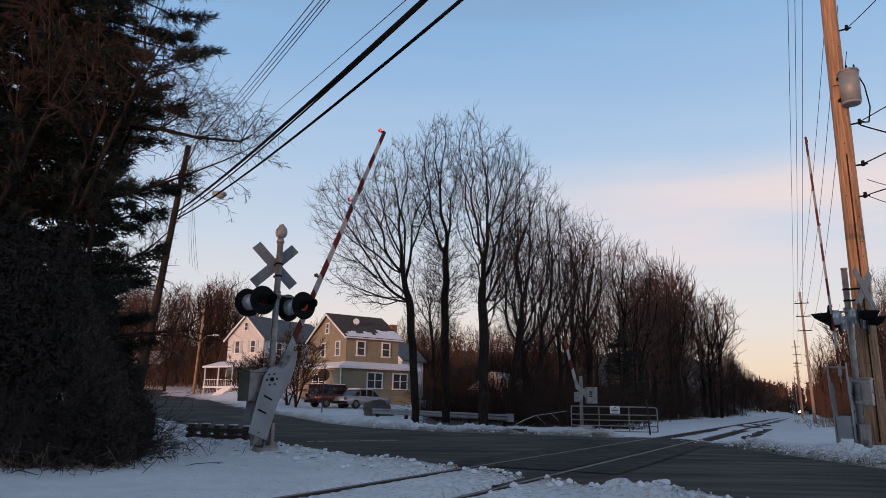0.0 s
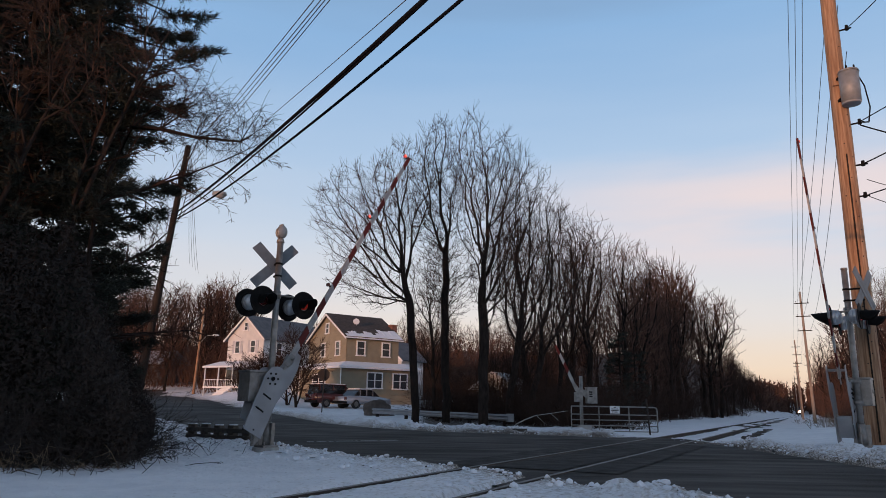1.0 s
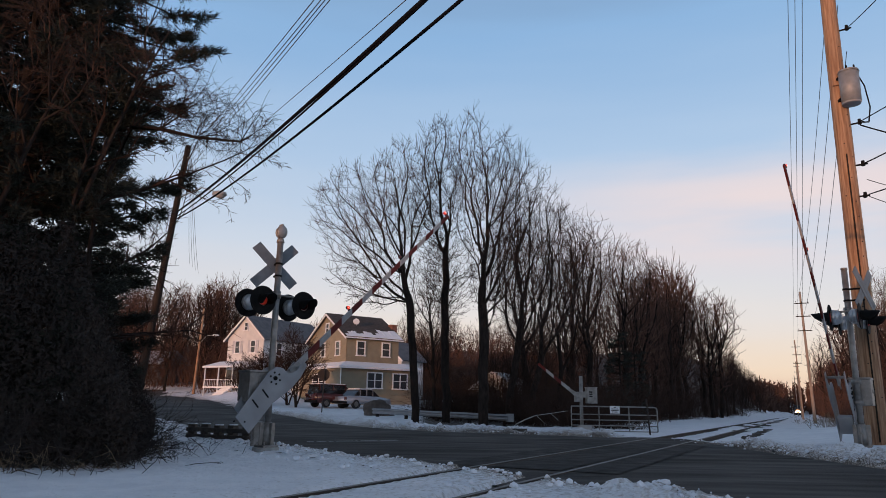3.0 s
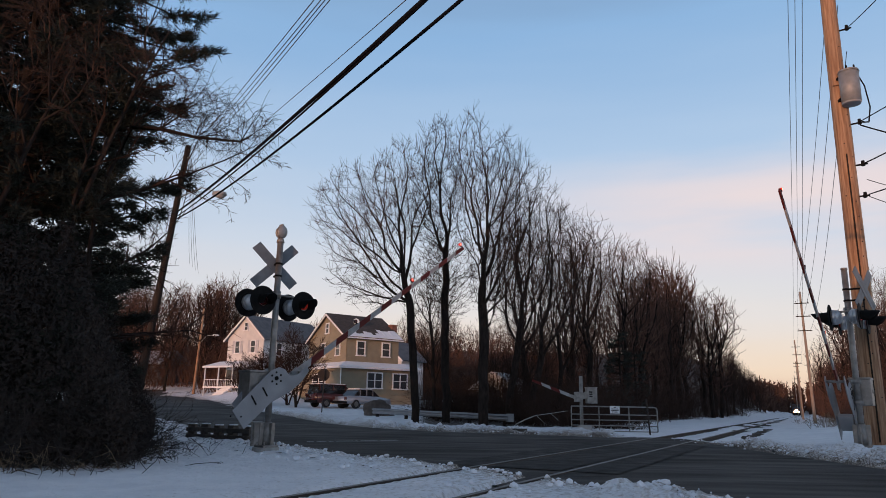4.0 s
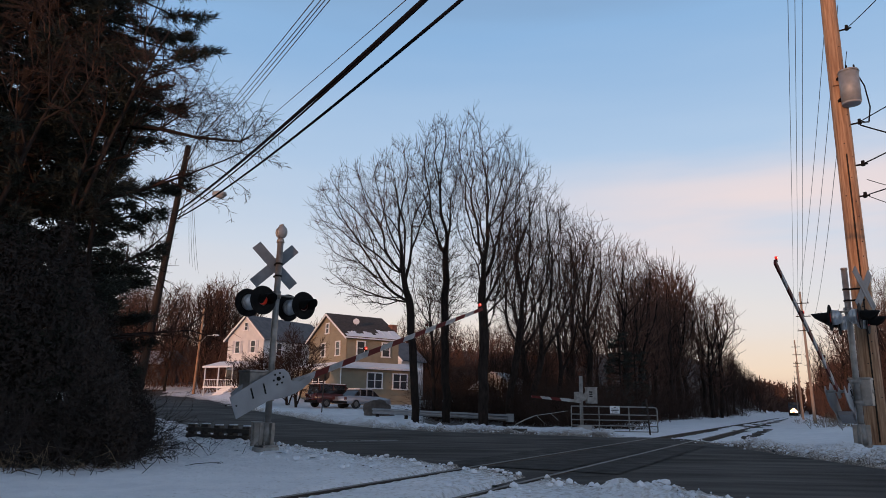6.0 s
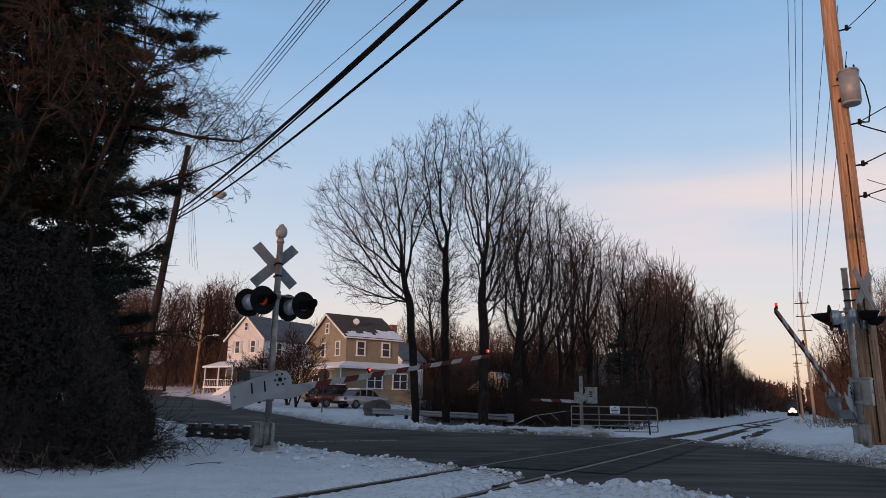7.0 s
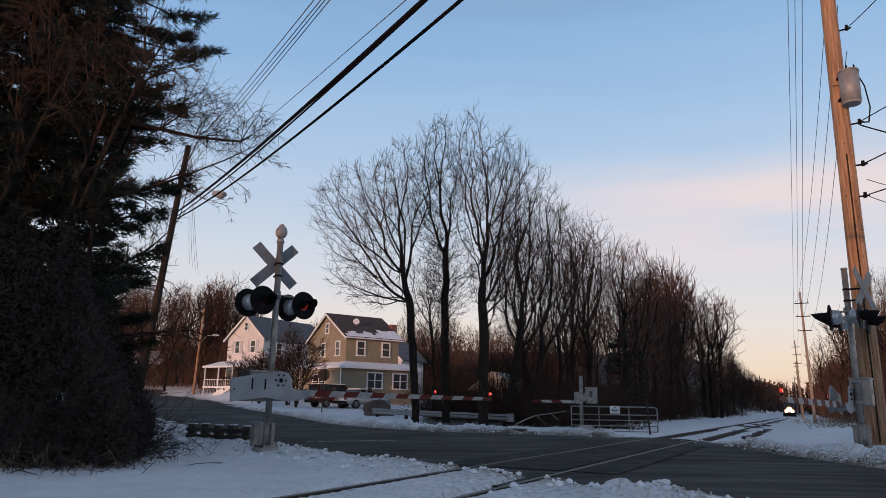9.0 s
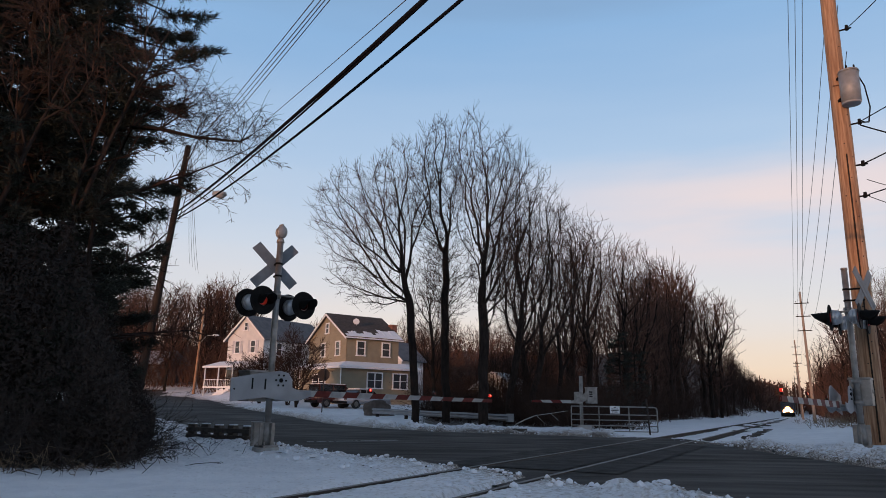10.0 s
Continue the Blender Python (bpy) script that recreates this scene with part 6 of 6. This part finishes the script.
car(-8.2, 56.0, 40, [(-2.2, 0.35), (-2.25, 0.95), (-2.1, 1.05), (0.9, 1.05), (2.15, 0.92), (2.25, 0.4)], [(-2.15, 1.0), (-1.95, 1.72), (0.35, 1.72), (1.05, 1.0)], 1.85, CAR_DARK, "dark red sport utility vehicle parked on snow", (-1.4, 1.4), 0.95)
car(-6.0, 55.0, 48, [(-2.3, 0.35), (-2.3, 0.85), (-1.5, 0.95), (1.0, 0.92), (2.2, 0.75), (2.3, 0.35)], [(-1.55, 0.92), (-0.95, 1.40), (0.35, 1.42), (1.15, 0.90)], 1.75, CAR_SILVER, "silver sedan parked on snow by the tan house", (-1.4, 1.4), 0.75)


def boulder(x, y, size, seed, label, turn=0):
    bm = bmesh.new()
    bmesh.ops.create_icosphere(bm, subdivisions=4, radius=1.0)
    for v in bm.verts:
        n = noise.fractal(v.co * 1.3 + Vector((seed, 0, 0)), 1.0, 2.0, 4)
        v.co = Vector((v.co.x * size[0], v.co.y * size[1], max(-0.35, v.co.z) * size[2])) * (1 + 0.28 * n)
    for f in bm.faces:
        f.smooth = True
    ob = mesh_object("boulder", bm, STONE)
    ob.matrix_basis = pose(x, y, z_at(x, y) + size[2] * 0.2, 0, 0, turn)
    return tagged(ob, label, "boulder")


boulder(-3.75, 43.0, (0.88, 0.55, 0.78), 3, "brown boulder on the snowy verge", 10)


def bare_shrub(x, y, h, seed, label):
    ms = tree_meshes(seed, h, 0.07, (9, 6, 6), (0, 0), 0.05, 0.13, ((0.5, 0.8), 0.08, (0.4, 0.9)), 0.012, 3)
    return tree_thing("bare_shrub", x, y, 30, ms, label, "shrub", "bare shrubs", BARK, TWIG)


bare_shrub(-11.0, 54.0, 4.3, 201, "bare many-stemmed small tree in front of the houses")
bare_shrub(-14.6, 57.0, 3.2, 202, "bare garden shrub by the white house")
bare_shrub(-12.6, 58.5, 3.4, 203, "bare garden shrub by the white house")
bare_shrub(-19.6, 69.5, 3.0, 204, "bare garden shrub at the roadside")


def stop_sign_back():
    x, y = -7.45, 45.0
    z = z_at(x, y)
    s = thing("road_sign", pose(x, y, z - 0.1), "dull brown back of an octagonal road sign on a post", "road sign")
    tube_part("sign_post", (0, 0, 0), (0.05, 0, 3.0), 0.035, RAIL, s, n=8)
    bm = bmesh.new()
    add_prism(bm, [(0.40 * math.cos(radians(22.5 + 45 * k)), 0.40 * math.sin(radians(22.5 + 45 * k))) for k in range(8)], 0.012, pose(0.0, 0.05, 2.45, 0, 0, 20))
    part("sign_plate", bm, RAIL, s)


stop_sign_back()


def cabinet():
    c = thing("relay_cabinet", pose(-4.08, 16.0, z_at(-4.08, 16.0) - 0.05, 0, 0, 30), "small grey steel cabinet behind the signal mast", "cabinet")
    box_part("body", (0.19, 0.19, 0.55), (0, 0, 0.27), GALV, c, bevel=0.015)
    box_part("lid", (0.22, 0.22, 0.04), (0, 0, 0.56), GALV, c, bevel=0.01)
    box_part("door", (0.15, 0.012, 0.44), (0, -0.101, 0.27), GALV, c, bevel=0.004)


cabinet()


def timber_barrier():
    g = thing("timber_barrier", Matrix.Identity(4), "low dark timber barrier with snow caps at the road edge", "barrier")
    rng = random.Random(2)
    a, b = Vector((-6.7, 19.5, 0)), Vector((-4.95, 18.5, 0))
    for k in range(5):
        p = a.lerp(b, k / 4)
        z = z_at(p.x, p.y)
        bm = bmesh.new()
        add_box(bm, (0.20, 0.20, 0.75), (p.x, p.y, z - 0.02), (0, 0, rng.uniform(-30, 0)), bevel=0.02)
        post = part("barrier_post", bm, TIMBER, g)
        bm = bmesh.new()
        add_box(bm, (0.18, 0.17, 0.03), (p.x, p.y, z + 0.365), (0, 0, -15), bevel=0.02)
        part("snow_cap", bm, SNOW_FAR, post)
    d = b - a
    for h in (0.06, 0.23):
        bm = bmesh.new()
        add_box(bm, (d.length + 0.3, 0.08, 0.11), ((a.x + b.x) / 2, (a.y + b.y) / 2 - 0.13, z_at(a.x, a.y) * 0.5 + h), (0, 0, math.degrees(math.atan2(d.y, d.x))), bevel=0.01)
        part("barrier_rail", bm, TIMBER, g)


timber_barrier()


def road_marks():
    """A worn stop line, and asphalt panels between the rails."""
    bm = bmesh.new()
    x0, y0, x1, y1 = -3.4, 18.5, -1.2, 20.2
    rng = random.Random(6)
    n = 40
    top, bot = [], []
    for k in range(n + 1):
        t = k / n
        w = 0.16 + rng.uniform(-0.05, 0.05)
        x, y = x0 + (x1 - x0) * t, y0 + (y1 - y0) * t
        top.append(bm.verts.new((x - 0.3 * w, y + w, 0.004)))
        bot.append(bm.verts.new((x + 0.3 * w, y - w, 0.004)))
    for k in range(n):
        if rng.random() > 0.12:
            bm.faces.new((bot[k], bot[k + 1], top[k + 1], top[k]))
    tagged(mesh_object("stop_line", bm, LINE_PAINT), "worn white stop line across the asphalt lane", "road marking", kind="structure")
    # darker asphalt strips laid along the rails
    for side, w in ((-1.15, 0.75), (0.0, 1.20), (1.15, 0.75)):
        bm = bmesh.new()
        m = pose(*track_point(15.6, side), -0.018, 0, 0, -math.degrees(TRACK_AZ))
        n = 30
        a, b = [], []
        for k in range(n + 1):
            y = -4.6 + 10.4 * k / n
            a.append(bm.verts.new(m @ Vector((-w / 2 + rng.uniform(-0.02, 0.02), y, 0.02))))
            b.append(bm.verts.new(m @ Vector((w / 2 + rng.uniform(-0.02, 0.02), y, 0.02))))
        for k in range(n):
            bm.faces.new((a[k], b[k], b[k + 1], a[k + 1]))
        tagged(mesh_object("crossing_panel", bm, ASPHALT_WORN), "worn asphalt panel laid beside the rails", "crossing panel", "crossing panels", kind="structure")


road_marks()
thicket("weeds", [(31.5 + rngs.uniform(-1.5, 2.5), 57 + rngs.uniform(-3, 3)) for _ in range(26)] + [(23.0 + rngs.uniform(-2, 3), 40 + rngs.uniform(-2, 2)) for _ in range(14)], 21, STRAW, "dry leafless weeds in snow by the line poles", "weeds", 0.3, 0.9, 8, 0.014, 0.6)
thicket("weeds", [(-4.6 + rngs.uniform(-1.2, 0.8), 15.6 + rngs.uniform(-1.5, 1.5)) for _ in range(4)], 22, TWIG, "small bare twigs poking through snow", "weeds", 0.2, 0.7, 2, 0.005, 0.8)


def clods():
    """Lumps of ploughed snow and grit along the road's edge and beside the rails."""
    rng = np.random.default_rng(44)
    n = 5200
    x, y = rng.uniform(-6, 11.5, n * 4), rng.uniform(6.8, 31, n * 4)
    d = road_distance(x, y)
    side = x * TN[0] + y * TN[1] - TRACK_OFF
    want = np.exp(-np.clip(d - 0.2, 0, 9) / 0.9) * (d > 0.02) * (d < 2.2)
    pick = (rng.random(n * 4) < want) & (np.abs(np.abs(side) - 0.75) > 0.18)
    x, y = x[pick][:n], y[pick][:n]
    z = ground_z(x, y)
    ico = np.array([(0, 0, 1), (0.89, 0, 0.45), (0.28, 0.85, 0.45), (-0.72, 0.53, 0.45), (-0.72, -0.53, 0.45), (0.28, -0.85, 0.45),
                    (0.72, 0.53, -0.45), (-0.28, 0.85, -0.45), (-0.89, 0, -0.45), (-0.28, -0.85, -0.45), (0.72, -0.53, -0.45), (0, 0, -1)])
    tri = np.array([(0, 1, 2), (0, 2, 3), (0, 3, 4), (0, 4, 5), (0, 5, 1), (1, 6, 2), (2, 7, 3), (3, 8, 4), (4, 9, 5), (5, 10, 1),
                    (6, 7, 2), (7, 8, 3), (8, 9, 4), (9, 10, 5), (10, 6, 1), (11, 7, 6), (11, 8, 7), (11, 9, 8), (11, 10, 9), (11, 6, 10)])

    def lumps(sel, smin, smax, name, mat, label, category):
        m = int(sel.sum())
        s = smin + (smax - smin) * rng.random((m, 1, 1)) ** 3
        v = ico[None] * s * rng.uniform(0.65, 1.3, (m, 12, 3)) * np.array([1, 1, 0.7])
        v[:, :, 0] += x[sel][:, None]
        v[:, :, 1] += y[sel][:, None]
        v[:, :, 2] += z[sel][:, None] + 0.3 * s[:, :, 0]
        f = (tri[None] + (np.arange(m) * 12)[:, None, None]).reshape(-1, 3)
        tagged(raw(name, v.reshape(-1, 3).tolist(), f.tolist(), mat, smooth=False), label, category, kind="stuff")

    k = rng.random(len(x))
    lumps(k < 0.86, 0.010, 0.060, "snow_clods", SNOW_FAR, "ploughed lumps of crusted snow along the road", "snow")
    lumps(k >= 0.86, 0.008, 0.035, "gravel", BALLAST, "dark gravel scattered on the snow", "gravel")


clods()


def fallen_branch():
    bm = bmesh.new()
    pts = [Vector((3.55, 33.6, 0.18)), Vector((4.0, 33.5, 0.42)), Vector((4.5, 33.4, 0.62)), Vector((5.2, 33.5, 0.72)), Vector((6.0, 33.6, 0.85))]
    for k, (p, q) in enumerate(zip(pts, pts[1:])):
        add_tube(bm, p, q, 0.028 - 0.005 * k, 0.024 - 0.005 * k, 8)
    add_tube(bm, pts[2], Vector((4.9, 33.3, 0.25)), 0.014, 0.006, 6)
    add_tube(bm, pts[3], Vector((5.5, 33.2, 0.4)), 0.012, 0.006, 6)
    tagged(mesh_object("fallen_branch", bm, CONCRETE), "pale bare fallen branch lying by the brush", "branch")


fallen_branch()
box_ob = box_part("plank", (0.55, 0.2, 0.12), (0, 0, 0), TIMBER, None, bevel=0.02)
box_ob.matrix_basis = pose(3.0, 26.9, z_at(3.0, 26.9) + 0.03, 0, 0, -5)
tagged(box_ob, "short dark timber block lying in the snow bank", "timber block")

# ---- movement ----
def interp(pairs, t):
    for (a, u), (b, v) in zip(pairs, pairs[1:]):
        if t <= b:
            return u + (v - u) * (t - a) / (b - a)
    return pairs[-1][1]


LEFT_ANGLE = [(0, 67.0), (0.5, 62.9), (1, 58.9), (1.5, 54.7), (2.5, 46.9), (4.5, 30.8), (5.5, 23.2), (7, 9.6), (7.3, 4.4), (7.4, 3.6), (7.6, 3.9), (7.8, 3.8), (8.2, 2.2), (8.6, 0.9), (9, 0.0), (10, -0.4)]
RIGHT_ANGLE = [(0, 76.3), (1, 66.1), (2.5, 52.4), (4, 39.2), (4.5, 35.2), (5, 30.6), (5.5, 26.7), (7, 13.9), (7.5, 10.3), (8, 6.8), (8.5, 3.5), (8.8, 0.6), (9.0, 0.2), (10, 0.3)]
PED_ANGLE = [(0, 76.0), (1, 65.0), (2.5, 47.0), (3.8, 24.0), (4.5, 14.0), (5.0, 10.0), (5.5, 7.0), (7, 1.5), (10, 0.0)]
TRAIN_S = [(0, 420.0), (1, 390.0), (2.5, 340.0), (4.5, 275.0), (5.5, 250.0), (7.5, 213.0), (9, 186.0), (10, 173.0)]


def motions():
    walk(left_arm, [(t, pose(-0.03, 0, 1.262, 0, -a, 0)) for t, a in LEFT_ANGLE])
    walk(right_arm, [(t, pose(0.191, -0.245, 1.224 - RIGHT_AT[2], 0, -a, 0)) for t, a in RIGHT_ANGLE])
    walk(ped_arm, [(t, pose(-0.25, 0.12, 1.65, 0, -a, 0)) for t, a in PED_ANGLE])
    for lenses in (left_lenses, right_lenses):
        for lens, first in lenses:
            walk(lens, flash_rows(Matrix.Identity(4), first))
    for lamps in (left_lamps, right_lamps):
        k = 0
        for lamp, m, steady in lamps:
            if not steady:
                walk(lamp, flash_rows(m, k == 1))
                k += 1
    ang = -math.degrees(TRACK_AZ)
    walk(train, [(t, pose(*track_point(s), 0, 0, 0, ang)) for t, s in TRAIN_S])


motions()
